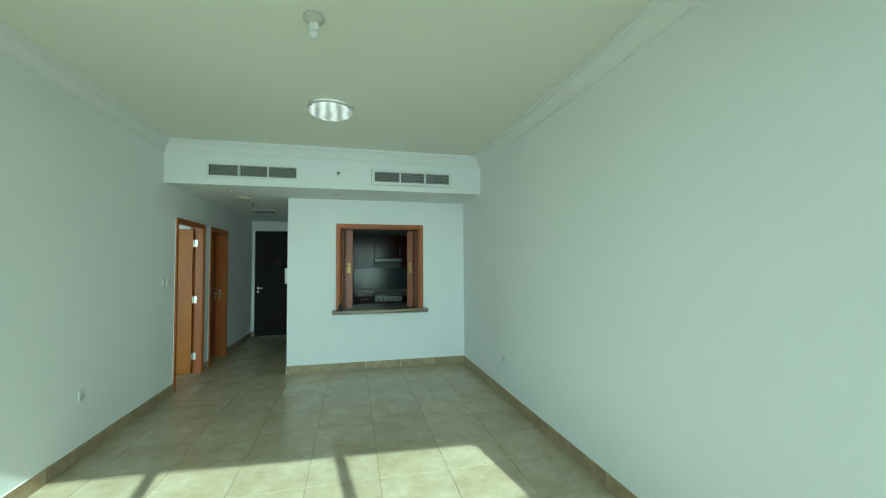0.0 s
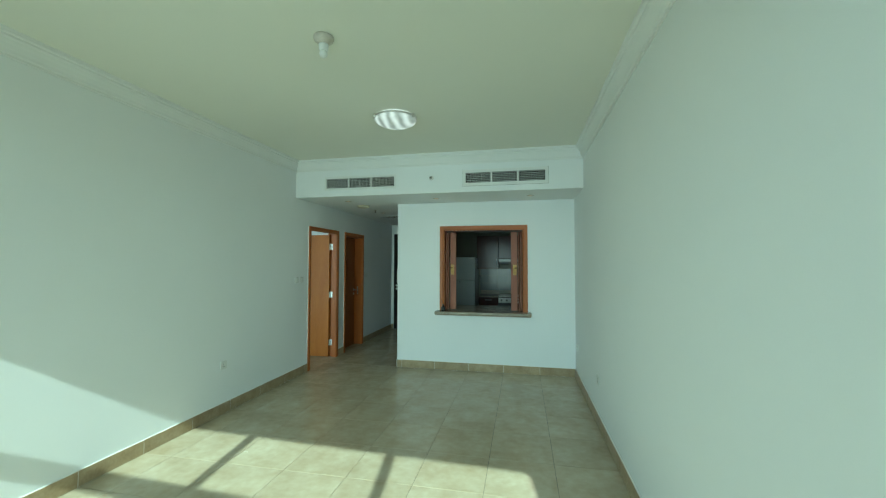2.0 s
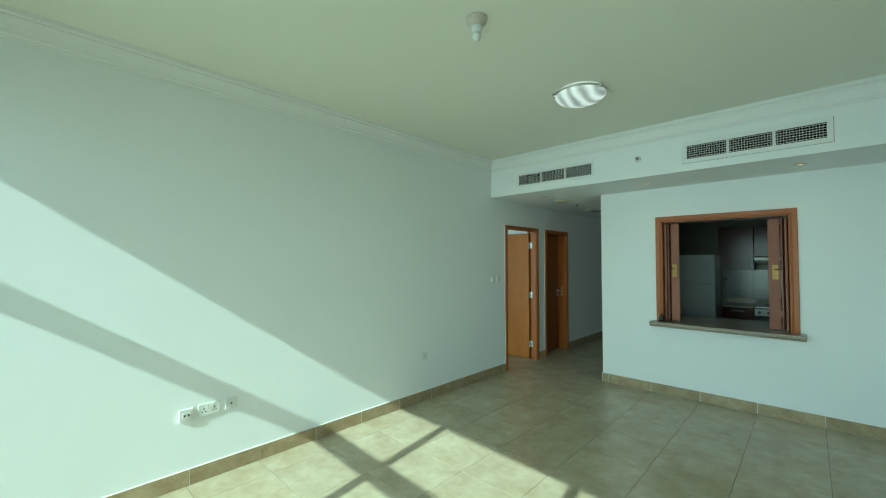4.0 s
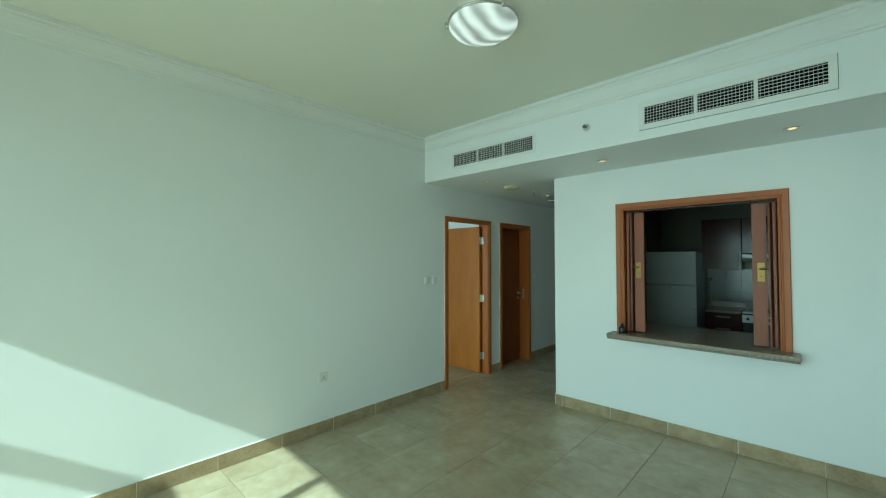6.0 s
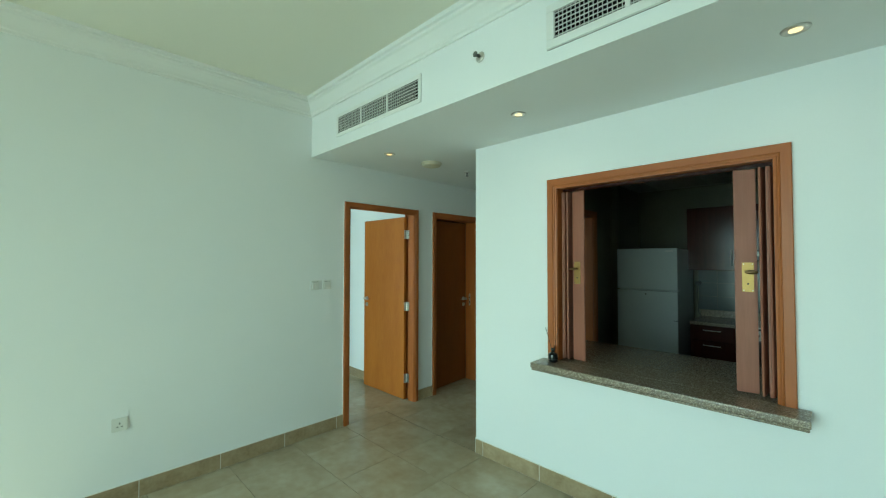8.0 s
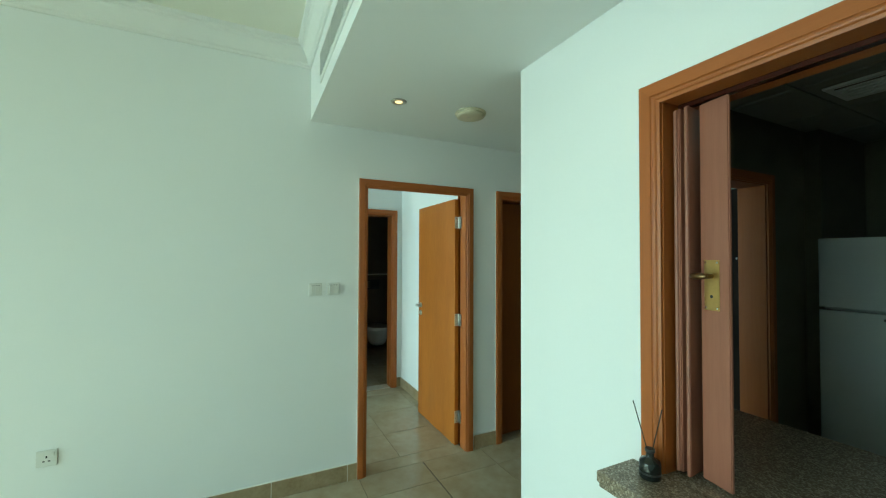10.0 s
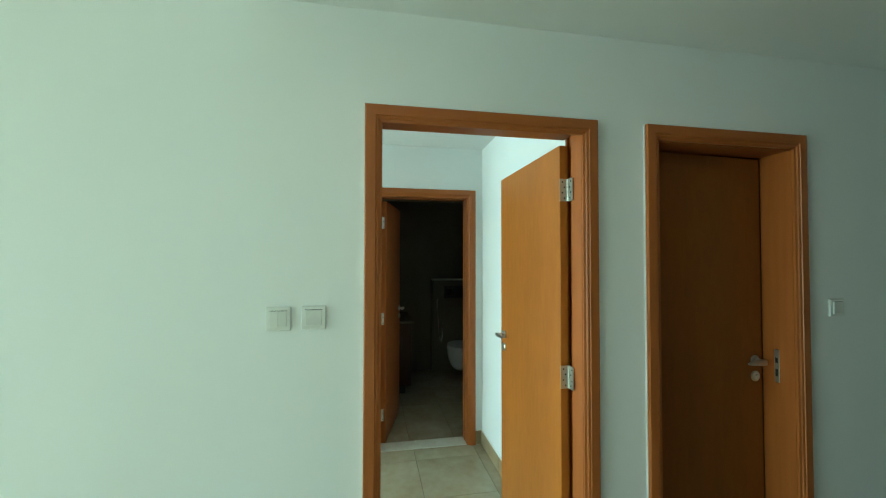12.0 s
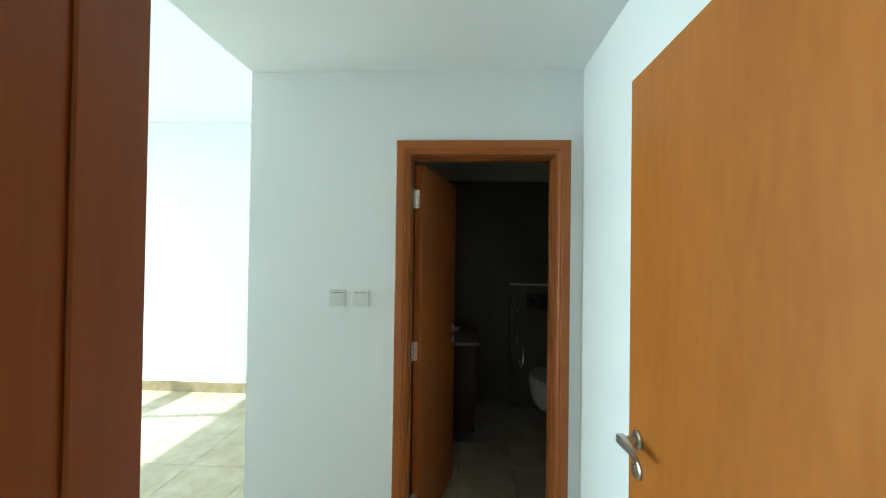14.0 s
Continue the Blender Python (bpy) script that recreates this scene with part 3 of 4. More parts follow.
def shutter(name, edge, s):
    """A folded concertina shutter: panels zigzag from the jamb, the lead panel carries a brass plate and knob. s: +1 stands at the low-x jamb."""
    t = thing(name, (edge + s * 0.08, 6.22, 0.905), "folded reddish-brown concertina hatch shutter with brass lock plate", "shutter", "hatch shutters")
    lines = [((0.006, 6.27), (0.018, 6.17)), ((0.026, 6.17), (0.036, 6.27)), ((0.044, 6.27), (0.056, 6.165)), ((0.076, 6.206), (0.170, 6.188))]
    for i, ((xa, ya), (xb, yb)) in enumerate(lines):
        a, b = Vector((edge + s * xa, ya, 0)), Vector((edge + s * xb, yb, 0))
        d = (b - a).normalized()
        nn = Vector((-d.y, d.x, 0)) * 0.006
        bm = bmesh.new()
        vs = [bm.verts.new(p + q + Vector((0, 0, z))) for z in (0.912, 2.095) for p, q in ((a, -nn), (b, -nn), (b, nn), (a, nn))]
        for f in ((0, 1, 2, 3), (7, 6, 5, 4), (0, 4, 5, 1), (1, 5, 6, 2), (2, 6, 7, 3), (3, 7, 4, 0)):
            bm.faces.new([vs[k] for k in f])
        bmesh.ops.recalc_face_normals(bm, faces=bm.faces)
        bmesh.ops.bevel(bm, geom=list(bm.edges), offset=0.003, segments=2, affect="EDGES")
        part("panel", bm, SHUTTER, t)
        if i < 3:
            part("fold_strip", tube([b + Vector((0, 0, 0.915)), b + Vector((0, 0, 2.09))], 0.0065, 8), SHUTTER, t)
    face = Vector((-d.y * s, d.x * s, 0)) * -1.0
    if face.y > 0:
        face = -face
    mid = (a + b) / 2 - d * 0.008
    bm = box(-0.025, 0.025, -0.0015, 0.0015, -0.078, 0.078, 0.001)
    q = Matrix.Translation(mid + face * 0.0075 + Vector((0, 0, 1.52))) @ Matrix(((d.x, -face.x, 0), (d.y, -face.y, 0), (0, 0, 1))).to_4x4()
    bmesh.ops.transform(bm, matrix=q, verts=bm.verts)
    bmesh.ops.recalc_face_normals(bm, faces=bm.faces)
    plate = part("lock_plate", bm, BRASS, t, "brass lock plate")
    k0 = mid + face * 0.009 + Vector((0, 0, 1.548))
    bm = tube([k0, k0 + face * 0.03], 0.008, 10)
    knob = part("knob", bm, BRONZE, plate, "dark bronze oval knob")
    bm = bmesh.new()
    bmesh.ops.create_uvsphere(bm, u_segments=14, v_segments=8, radius=1, matrix=Matrix.Translation(k0 + face * 0.038 - d * 0.012) @ d.to_track_quat("Z", "Y").to_matrix().to_4x4() @ Matrix.Diagonal((0.011, 0.011, 0.03, 1)))
    part("grip", bm, BRONZE, knob, smooth=True)
    for dz in (-0.07, 0.07):
        for da in (-0.019, 0.019):
            p = mid + face * 0.009 + d * da + Vector((0, 0, 1.52 + dz))
            part("screw", tube([p, p + face * 0.0015], 0.003, 8), CHROME, plate)
    p = mid + face * 0.0092 + Vector((0, 0, 1.485))
    part("keyhole", tube([p, p + face * 0.0008], 0.005, 10), BLACK, plate)


shutter("folding_shutter", -0.035, 1)
shutter("folding_shutter", 1.14, -1)

# granite counter that runs through the hatch
hc = thing("hatch_counter", (0.55, 6.3, 0.86), "speckled brown granite counter running through the hatch", "counter")
part("sill_slab", box(-0.155, 1.263, 5.948, YP - 0.0005, 0.862, 0.9, 0.007, seg=3), GRANITE, hc)
part("sill_lip", box(-0.15, 1.258, 5.956, YP - 0.0005, 0.846, 0.8605, 0.004, seg=2), GRANITE, hc)
part("hatch_slab", box(-0.0585, 1.1635, YP, 6.34, 0.866, 0.8995), GRANITE, hc)
part("kitchen_slab", box(-0.622, XE - 0.008, 6.3405, 6.95, 0.862, 0.8995, 0.004), GRANITE, hc)
bc = thing("base_cabinet", (0.6, 6.64, 0), "dark kitchen base cabinet under the hatch counter", "cabinet")
part("body", box(-0.62, 1.88, 6.34, 6.9, 0.0, 0.86), CABINET, bc)

# reed diffuser
rd = thing("reed_diffuser", (-0.045, 6.068, 0.9), "small dark glass reed diffuser bottle on the granite sill", "diffuser")
part("bottle", lathe([(0.026, 0), (0.031, 0.003), (0.032, 0.008), (0.032, 0.05), (0.029, 0.058), (0.014, 0.066), (0.012, 0.07), (0.012, 0.084), (0.009, 0.084)], (-0.045, 6.068, 0.9), n=24), BOTTLE, rd, "smoked glass bottle", True)
part("collar", lathe([(0.014, 0), (0.015, 0.002), (0.015, 0.010), (0.010, 0.012)], (-0.045, 6.068, 0.983), n=18), BLACK, rd)
part("label_band", lathe([(0.0325, 0), (0.0325, 0.006)], (-0.045, 6.068, 0.918), n=24), BLACK, rd)
for dx, dy in ((-0.045, -0.02), (0.05, -0.012)):
    part("reed", tube([(-0.045 - dx * 0.15, 6.068 - dy * 0.15, 0.93), (-0.045 + dx, 6.068 + dy, 1.135)], 0.0018, 6), REED, rd, "thin dark reed")


# ---- ceiling and bulkhead fixtures ----
def grille(x0, x1, z0, z1, rim, proud):
    g = thing("air_grille", ((x0 + x1) / 2, YB, (z0 + z1) / 2), "white enamelled egg-crate air conditioning grille in three bays", "vent", "air grilles")
    # no duct is built: a black sheet gives its shade
    part("backing", box(x0, x1, YB - 0.003, YB - 0.001, z0, z1), DARK, g, "flat black sheet for the shade behind the slats")
    y0 = YB - proud
    for nm, b in (("rim", (x0 - rim, x1 + rim, z1, z1 + rim)), ("rim", (x0 - rim, x1 + rim, z0 - rim, z0)), ("rim", (x0 - rim, x0, z0, z1)), ("rim", (x1, x1 + rim, z0, z1))):
        part(nm, box(b[0], b[1], y0, YB, b[2], b[3], 0.002), BOX_WHITE, g)
    w = (x1 - x0) / 3
    for k in (1, 2):
        part("divider", box(x0 + k * w - 0.011, x0 + k * w + 0.011, y0, YB, z0, z1, 0.001), BOX_WHITE, g)
    if rim > 0.035:
        for a0, a1, c0, c1 in ((x0 - rim - 0.003, x1 + rim + 0.003, z1 + rim, z1 + rim + 0.002), (x0 - rim - 0.003, x1 + rim + 0.003, z0 - rim - 0.002, z0 - rim), (x0 - rim - 0.003, x0 - rim, z0 - rim, z1 + rim), (x1 + rim, x1 + rim + 0.003, z0 - rim, z1 + rim)):
            part("joint_line", box(a0, a1, YB - 0.0015, YB, c0, c1), GROUT, g, "grey gap round the rim")
    nh, nv = 6, 15
    hs = None
    for k in range(nh):
        z = z0 + (k + 0.5) * (z1 - z0) / nh
        part("slat", box(x0, x1, YB - 0.0105, YB - 0.0045, z - 0.0013, z + 0.0013), BOX_WHITE, g)
    for bay in range(3):
        for k in range(nv):
            x = x0 + bay * w + 0.012 + (k + 0.5) * (w - 0.024) / nv
            if hs is None:
                hs = part("slat", box(x - 0.001, x + 0.001, YB - 0.0135, YB - 0.0085, z0, z1), BOX_WHITE, g)
                hx = x
            else:
                o = new("slat", hs.data)
                o.parent = g
                o.location = (x - hx, 0, 0)
    return g


grille(-1.56, -0.565, 2.667, 2.797, 0.03, 0.008)
grille(0.415, 1.422, 2.668, 2.8, 0.04, 0.016)


def downlight(x, y, z, lit=True):
    d = thing("downlight", (x, y, z), "recessed round halogen downlight, lit warm" if lit else "recessed round downlight with a steel ring, unlit", "downlight", "ceiling downlights")
    part("ring", lathe([(0.030, -0.004), (0.036, -0.007), (0.046, -0.005), (0.05, 0.0), (0.03, 0.0)], (x, y, z), n=28), STEEL, d, "brushed steel ring", True)
    if lit:
        d_l = bpy.data.lights.new("downlight_beam", "AREA")
        d_l.shape, d_l.size, d_l.energy, d_l.color, d_l.spread = "DISK", 0.05, 0.09, (1.0, 0.86, 0.68), radians(150)
        new("downlight_beam", d_l).matrix_world = Matrix.Translation((x, y, z - 0.012))
    part("lens", lathe([(0.001, -0.0055), (0.02, -0.005), (0.031, -0.002), (0.031, 0.0)], (x, y, z), n=24), LAMP_WARM if lit else LAMP_OFF, d, "glass lens", True)


for x, y in ((1.249, 5.70), (-0.077, 5.70), (-1.435, 5.705), (-1.40, 7.106)):
    downlight(x, y, ZS)
downlight(-2.984, 5.778, 2.545, False)

CREAM = mat("cream_plastic", (0.60, 0.55, 0.40), 0.45, vary=0.05, scale=30)
sd = thing("smoke_detector", (-1.40, 6.19, ZS), "round cream smoke detector on the low ceiling", "detector")
part("base", lathe([(0.1, 0), (0.103, -0.006), (0.1, -0.014), (0.06, -0.015)], (-1.40, 6.19, ZS), n=32), CREAM, sd, "", True)
part("dome", lathe([(0.094, -0.013), (0.09, -0.028), (0.075, -0.034), (0.02, -0.035), (0.001, -0.035)], (-1.40, 6.19, ZS), n=32), CREAM, sd, "", True)
part("indicator", lathe([(0.004, -0.034), (0.004, -0.0365), (0.001, -0.037)], (-1.387, 6.17, ZS), n=10), STEEL, sd)


def sprinkler(x, y, z, axis="Z"):
    s = thing("sprinkler", (x, y, z), "small chrome sprinkler head", "sprinkler", "sprinklers")
    sg = -1 if axis == "Z" else 1
    ax = "Z" if axis == "Z" else "-Y"
    part("rosette", lathe([(0.028, 0), (0.030, sg * 0.002), (0.024, sg * 0.007), (0.010, sg * 0.008)], (x, y, z), ax, 22), STEEL, s, "satin steel rosette", True)
    part("stem", lathe([(0.008, sg * 0.006), (0.008, sg * 0.025), (0.004, sg * 0.028), (0.004, sg * 0.045)], (x, y, z), ax, 12), DARK_CHROME, s)
    for da in (-1, 1):
        ends = ((0.0, 0.012), (0.013, 0.024), (0.011, 0.036), (0.003, 0.045))
        pts = [(x + da * o, y, z - h) if axis == "Z" else (x + da * o, y - h, z) for o, h in ends]
        part("arm", tube(pts, 0.0022, 6), DARK_CHROME, s)
    part("deflector", lathe([(0.004, sg * 0.044), (0.016, sg * 0.045), (0.016, sg * 0.047), (0.004, sg * 0.048)], (x, y, z), ax, 14), DARK_CHROME, s)


sprinkler(-1.40, 6.72, ZS)
sprinkler(-3.004, 5.434, 2.545)
sprinkler(-0.045, YB, 2.752, "Y")
lv = thing("ceiling_diffuser", (-1.42, 7.7, ZS), "flat white slotted air diffuser on the hall ceiling", "vent")
part("panel", box(-1.62, -1.22, 7.55, 7.85, ZS - 0.012, ZS, 0.003), BOX_WHITE, lv)
# slots are black strips on the panel, for the shade inside them
for k in range(4):
    part("slot", box(-1.6, -1.24, 7.585 + k * 0.07, 7.605 + k * 0.07, ZS - 0.0135, ZS - 0.0115), DARK, lv)

# bowl lamp
LX, LY = -0.075, 3.86
cl = thing("ceiling_lamp", (LX, LY, ZC), "round swirled frosted-glass bowl ceiling lamp, lit", "lamp")
part("pan", lathe([(0.17, 0), (0.185, -0.012), (0.18, -0.03), (0.1, -0.032)], (LX, LY, ZC), n=36), glow("lit_pan", (1.0, 0.97, 0.86), 0.16), cl, "white lamp pan lit from inside", True)
prof = [(0.205 * math.cos(a), -0.035 - 0.075 * math.sin(a)) for a in [k * math.pi / 2 / 12 for k in range(13)]]
part("shade", lathe([(0.2, -0.028), *prof], (LX, LY, ZC), n=48), BOWL, cl, "swirled frosted glass bowl", True)
part("rim", lathe([(0.206, -0.024), (0.212, -0.028), (0.212, -0.036), (0.206, -0.04)], (LX, LY, ZC), n=48), STEEL, cl, "thin steel rim", True)
for k in range(3):
    a = math.radians(100 + 120 * k)
    x, y = LX + 0.214 * math.cos(a), LY + 0.214 * math.sin(a)
    c = part("clip", lathe([(0.012, -0.02), (0.014, -0.024), (0.014, -0.046), (0.01, -0.052), (0.005, -0.054)], (x, y, ZC), n=14), STEEL, cl, "steel clip", True)

# bare lamp holder
PX, PY = -0.1, 2.5
lh = thing("lamp_holder", (PX, PY, ZC), "bare white ceiling lamp holder with an unlit bulb", "lamp")
part("rose", lathe([(0.062, 0), (0.064, -0.012), (0.058, -0.026), (0.04, -0.034), (0.03, -0.05)], (PX, PY, ZC), n=28), mat("aged_plastic", (0.55, 0.50, 0.42), 0.45, vary=0.1, scale=30), lh, "yellowed plastic rose", True)
part("socket", lathe([(0.03, -0.045), (0.031, -0.06), (0.028, -0.085), (0.022, -0.09)], (PX, PY, ZC), n=24), WHITE, lh, "", True)
part("bulb", lathe([(0.018, -0.086), (0.024, -0.1), (0.026, -0.112), (0.02, -0.128), (0.008, -0.136), (0.001, -0.138)], (PX, PY, ZC), n=20), WHITE, lh, "frosted bulb", True)


# ---- switches and sockets ----
def plate_on(x, y, z, side, name, label, w=0.086, rockers=0, holes=0, depth=0.01, slots=0):
    """A wall plate on a wall that runs along y; side: the way it faces in x."""
    p = thing(name, (x, y, z), label, "switch" if rockers else "socket", "wall plates")
    f = lambda d: x + side * d

    def bxx(d0, d1, y0, y1, z0, z1, bev=0.0):
        a, b = sorted((f(d0), f(d1)))
        return box(a, b, y0, y1, z0, z1, bev, seg=2)

    pl = part("plate", bxx(0, depth, y - w / 2, y + w / 2, z - 0.043, z + 0.043, 0.003), WHITE, p)
    if rockers:
        ww = 0.058 / rockers
        for k in range(rockers):
            y0 = y - 0.029 + k * ww
            bm = bxx(depth - 0.002, depth + 0.004, y0 + 0.0002, y0 + ww - 0.0002, z - 0.028, z + 0.028, 0.0015)
            bmesh.ops.rotate(bm, cent=(f(depth), y, z), matrix=Matrix.Rotation(radians(4), 3, "Z"), verts=bm.verts)
            part("rocker", bm, WHITE, p)
        # black strip in place of the shaded gap above the rockers
        part("gap_shade", bxx(depth, depth + 0.0004, y - 0.031, y + 0.031, z + 0.0285, z + 0.030), DARK, p)
    for k in range(holes):
        yc = y + (k - (holes - 1) / 2) * 0.072
        for dy, dz, hw, hh in ((0, 0.012, 0.0035, 0.006), (-0.011, -0.01, 0.005, 0.003), (0.011, -0.01, 0.005, 0.003)):
            part("pin_hole", bxx(depth, depth + 0.0006, yc + dy - hw, yc + dy + hw, z + dz - hh - 0.004, z + dz + hh - 0.004), BLACK, p)
        ys = yc + (0.026 if holes == 1 else (0.02 if k == 0 else -0.02))
        part("rocker", bxx(depth - 0.001, depth + 0.004, ys - 0.006, ys + 0.006, z + 0.012, z + 0.032, 0.001), WHITE, p)
    for k in range(slots):
        yc = y + (k - (slots - 1) / 2) * 0.026
        part("insert", bxx(depth - 0.001, depth + 0.003, yc - 0.011, yc + 0.011, z - 0.022, z + 0.022, 0.001), WHITE, p)
        part("port", bxx(depth + 0.003, depth + 0.0036, yc - 0.006, yc + 0.006, z - 0.008, z + 0.006), BLACK, p)
    return p


plate_on(XW, 1.53, 0.514, 1, "data_socket", "white raised double data outlet on the wall", 0.09, depth=0.018, slots=2)
plate_on(XW, 1.68, 0.52, 1, "wall_socket", "white double three-pin wall socket with switches", 0.146, holes=2)
tv = plate_on(XW, 1.833, 0.522, 1, "aerial_socket", "white single aerial outlet on the wall")
part("port", lathe([(0.007, 0.0095), (0.007, 0.0125), (0.004, 0.013)], (XW, 1.833, 0.522), "X", 14), BLACK, tv)
plate_on(XW, 3.941, 0.519, 1, "wall_socket", "white single three-pin wall socket with switch", holes=1)
plate_on(XW, 5.312, 1.374, 1, "light_switch", "white double rocker light switch beside the bedroom door", rockers=2)
plate_on(XW, 5.434, 1.376, 1, "light_switch", "white single rocker light switch beside the bedroom door", rockers=1)
plate_on(XW, 7.845, 1.36, 1, "light_switch", "white single rocker switch in the hall", rockers=1)
plate_on(XE, 4.448, 0.455, -1, "wall_socket", "white single three-pin wall socket on bare wall", holes=1)
plate_on(XE, 5.91, 0.46, -1, "wall_socket", "white single three-pin wall socket near the corner", holes=1)
plate_on(XBW, 5.351, 1.367, 1, "light_switch", "white single rocker light switch beside the bathroom door", rockers=1)
plate_on(XBW, 5.472, 1.368, 1, "light_switch", "white single rocker light switch beside the bathroom door", rockers=1)

ic = thing("intercom", (-0.79, 6.3, 1.41), "white intercom handset on the hall side of the partition", "intercom")
part("cradle", box(-0.815, -0.79, 6.25, 6.35, 1.3, 1.52, 0.004), WHITE, ic)
part("handset", box(-0.845, -0.815, 6.26, 6.305, 1.295, 1.525, 0.009, seg=3), WHITE, ic)

# ---- kitchen ----
fr = thing("fridge", (-0.18, 8.9, 0), "white two-door top-freezer fridge against the kitchen wall, greyed for the room's dimness", "fridge")
part("body", box(-0.505, 0.14, 8.6, 9.3, 0.03, 1.735, 0.008), DIM_FRIDGE, fr)
dl = part("freezer_door", box(-0.51, 0.146, 8.53, 8.595, 1.262, 1.745, 0.008, seg=3), DIM_FRIDGE, fr)
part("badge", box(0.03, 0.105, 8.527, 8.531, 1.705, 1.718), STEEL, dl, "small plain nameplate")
dl = part("fridge_door", box(-0.51, 0.146, 8.53, 8.595, 0.08, 1.246, 0.008, seg=3), DIM_FRIDGE, fr)
part("lock", lathe([(0.009, 0), (0.009, 0.004), (0.005, 0.005)], (-0.185, 8.531, 1.21), "-Y", 14), BLACK, dl)
part("handle_lip", box(0.1, 0.15, 8.528, 8.532, 0.92, 0.925), BLACK, dl)
part("plinth", box(-0.49, 0.13, 8.6, 8.64, 0.0, 0.075), BLACK, fr)


def drawer_unit(x0, x1):
    u = thing("drawer_cabinet", ((x0 + x1) / 2, 9.15, 0), "dark mahogany kitchen base cabinet with steel bar handles", "cabinet", "kitchen base cabinets")
    part("body", box(x0, x1, 8.88, YN, 0.1, 0.862), CABINET, u)
    part("plinth", box(x0, x1, 8.93, 8.95, 0.0, 0.1), BLACK, u)
    for z0, z1 in ((0.69, 0.855), (0.42, 0.685), (0.11, 0.415)):
        d = part("drawer", box(x0 + 0.003, x1 - 0.003, 8.858, 8.879, z0, z1, 0.002), CABINET, u)
        xm = (x0 + x1) / 2
        part("handle", tube([(xm - 0.08, 8.858, z1 - 0.045), (xm - 0.08, 8.832, z1 - 0.045), (xm + 0.08, 8.832, z1 - 0.045), (xm + 0.08, 8.858, z1 - 0.045)], 0.005, 8), STEEL, d)


drawer_unit(0.19, 0.615)
drawer_unit(1.235, 1.88)
for nm, x0, x1 in (("kitchen_worktop", 0.19, 0.615), ("kitchen_worktop", 1.235, 1.88)):
    w = thing(nm, ((x0 + x1) / 2, 9.15, 0.862), "speckled granite worktop along the kitchen back wall", "worktop")
    part("slab", box(x0, x1, 8.84, YN, 0.864, 0.9, 0.005), GRANITE, w)
    part("upstand", box(x0, x1, YN - 0.02, YN, 0.9, 0.98, 0.003), GRANITE, w)
ck = thing("cooker", (0.925, 9.15, 0), "freestanding cooker with a white knob panel", "cooker")
part("body", box(0.625, 1.225, 8.86, 9.43, 0.0, 0.88, 0.005), BLACK, ck)
pn = part("control_panel", box(0.625, 1.225, 8.84, 8.86, 0.755, 0.86, 0.004), WHITE, ck, "white control panel")
for k in range(5):
    part("knob", lathe([(0.02, 0), (0.02, 0.012), (0.016, 0.024), (0.012, 0.025)], (0.69 + k * 0.115, 8.84, 0.808), "-Y", 16), BLACK, pn)
part("oven_door", box(0.635, 1.215, 8.835, 8.86, 0.12, 0.74, 0.006), BLACK, ck)
part("hob", box(0.625, 1.225, 8.86, 9.43, 0.88, 0.895, 0.004), STEEL, ck)


def wall_cabinet(x0, x1, z0, z1):
    u = thing("wall_cabinet", ((x0 + x1) / 2, 9.25, z0), "dark mahogany kitchen wall cabinet", "cabinet", "kitchen wall cabinets")
    part("body", box(x0, x1, 9.075, YN, z0, z1), CABINET, u)
    d = part("door", box(x0 + 0.002, x1 - 0.002, 9.052, 9.073, z0, z1, 0.003), CABINET, u)
    part("handle", tube([(x1 - 0.04, 9.052, z0 + 0.06), (x1 - 0.04, 9.028, z0 + 0.06), (x1 - 0.04, 9.028, z0 + 0.22), (x1 - 0.04, 9.052, z0 + 0.22)], 0.005, 8), STEEL, d)


wall_cabinet(0.13, 0.615, 1.488, 2.232)
wall_cabinet(0.62, 1.24, 1.72, 2.232)
wall_cabinet(1.245, 1.88, 1.488, 2.232)
hd = thing("cooker_hood", (0.93, 9.2, 1.6), "slim steel cooker hood under the wall cabinet", "hood")
part("body", box(0.625, 1.235, 8.98, YN, 1.6, 1.715, 0.006), BLACK, hd)
# steel strip darkened in colour to sit in the dim kitchen
part("front_strip", box(0.625, 1.235, 8.972, 8.98, 1.65, 1.7, 0.002), DARK_CHROME, hd)
sp = thing("backsplash", (1.0, YN, 0.98), "grey-white glazed kitchen splash tiles, dimness put into their colour", "tiles", kind="structure")
for i in range(9):
    for j in range(3):
        x = 0.17 + i * 0.2
        if x + 0.197 <= 1.89:
            part("tile", box(x, x + 0.197, YN - 0.012, YN - 0.004, 0.985 + j * 0.168, 0.985 + j * 0.168 + 0.165, 0.001), DIM_SPLASH, sp)
pg = thing("plug_with_cable", (0.165, YN, 1.3), "black plug and hanging cable beside the fridge", "cable")
part("plug", box(0.14, 0.20, YN - 0.055, YN - 0.008, 1.29, 1.335, 0.006), BLACK, pg)
part("cable", tube([(0.17, YN - 0.05, 1.29), (0.16, YN - 0.06, 1.18), (0.175, YN - 0.06, 1.05), (0.17, YN - 0.05, 0.95), (0.2, YN - 0.045, 0.905)], 0.005, 8), BLACK, pg)
ac = thing("ceiling_diffuser", (-0.06, 7.93, 2.55), "square louvred kitchen ceiling air diffuser", "vent")
part("border", box(-0.21, 0.09, 7.77, 8.09, 2.543, 2.556, 0.003), BOX_WHITE, ac)
part("throat", box(-0.17, 0.05, 7.81, 8.05, 2.5415, 2.543), DARK, ac, "flat black sheet for the shade behind the slats")
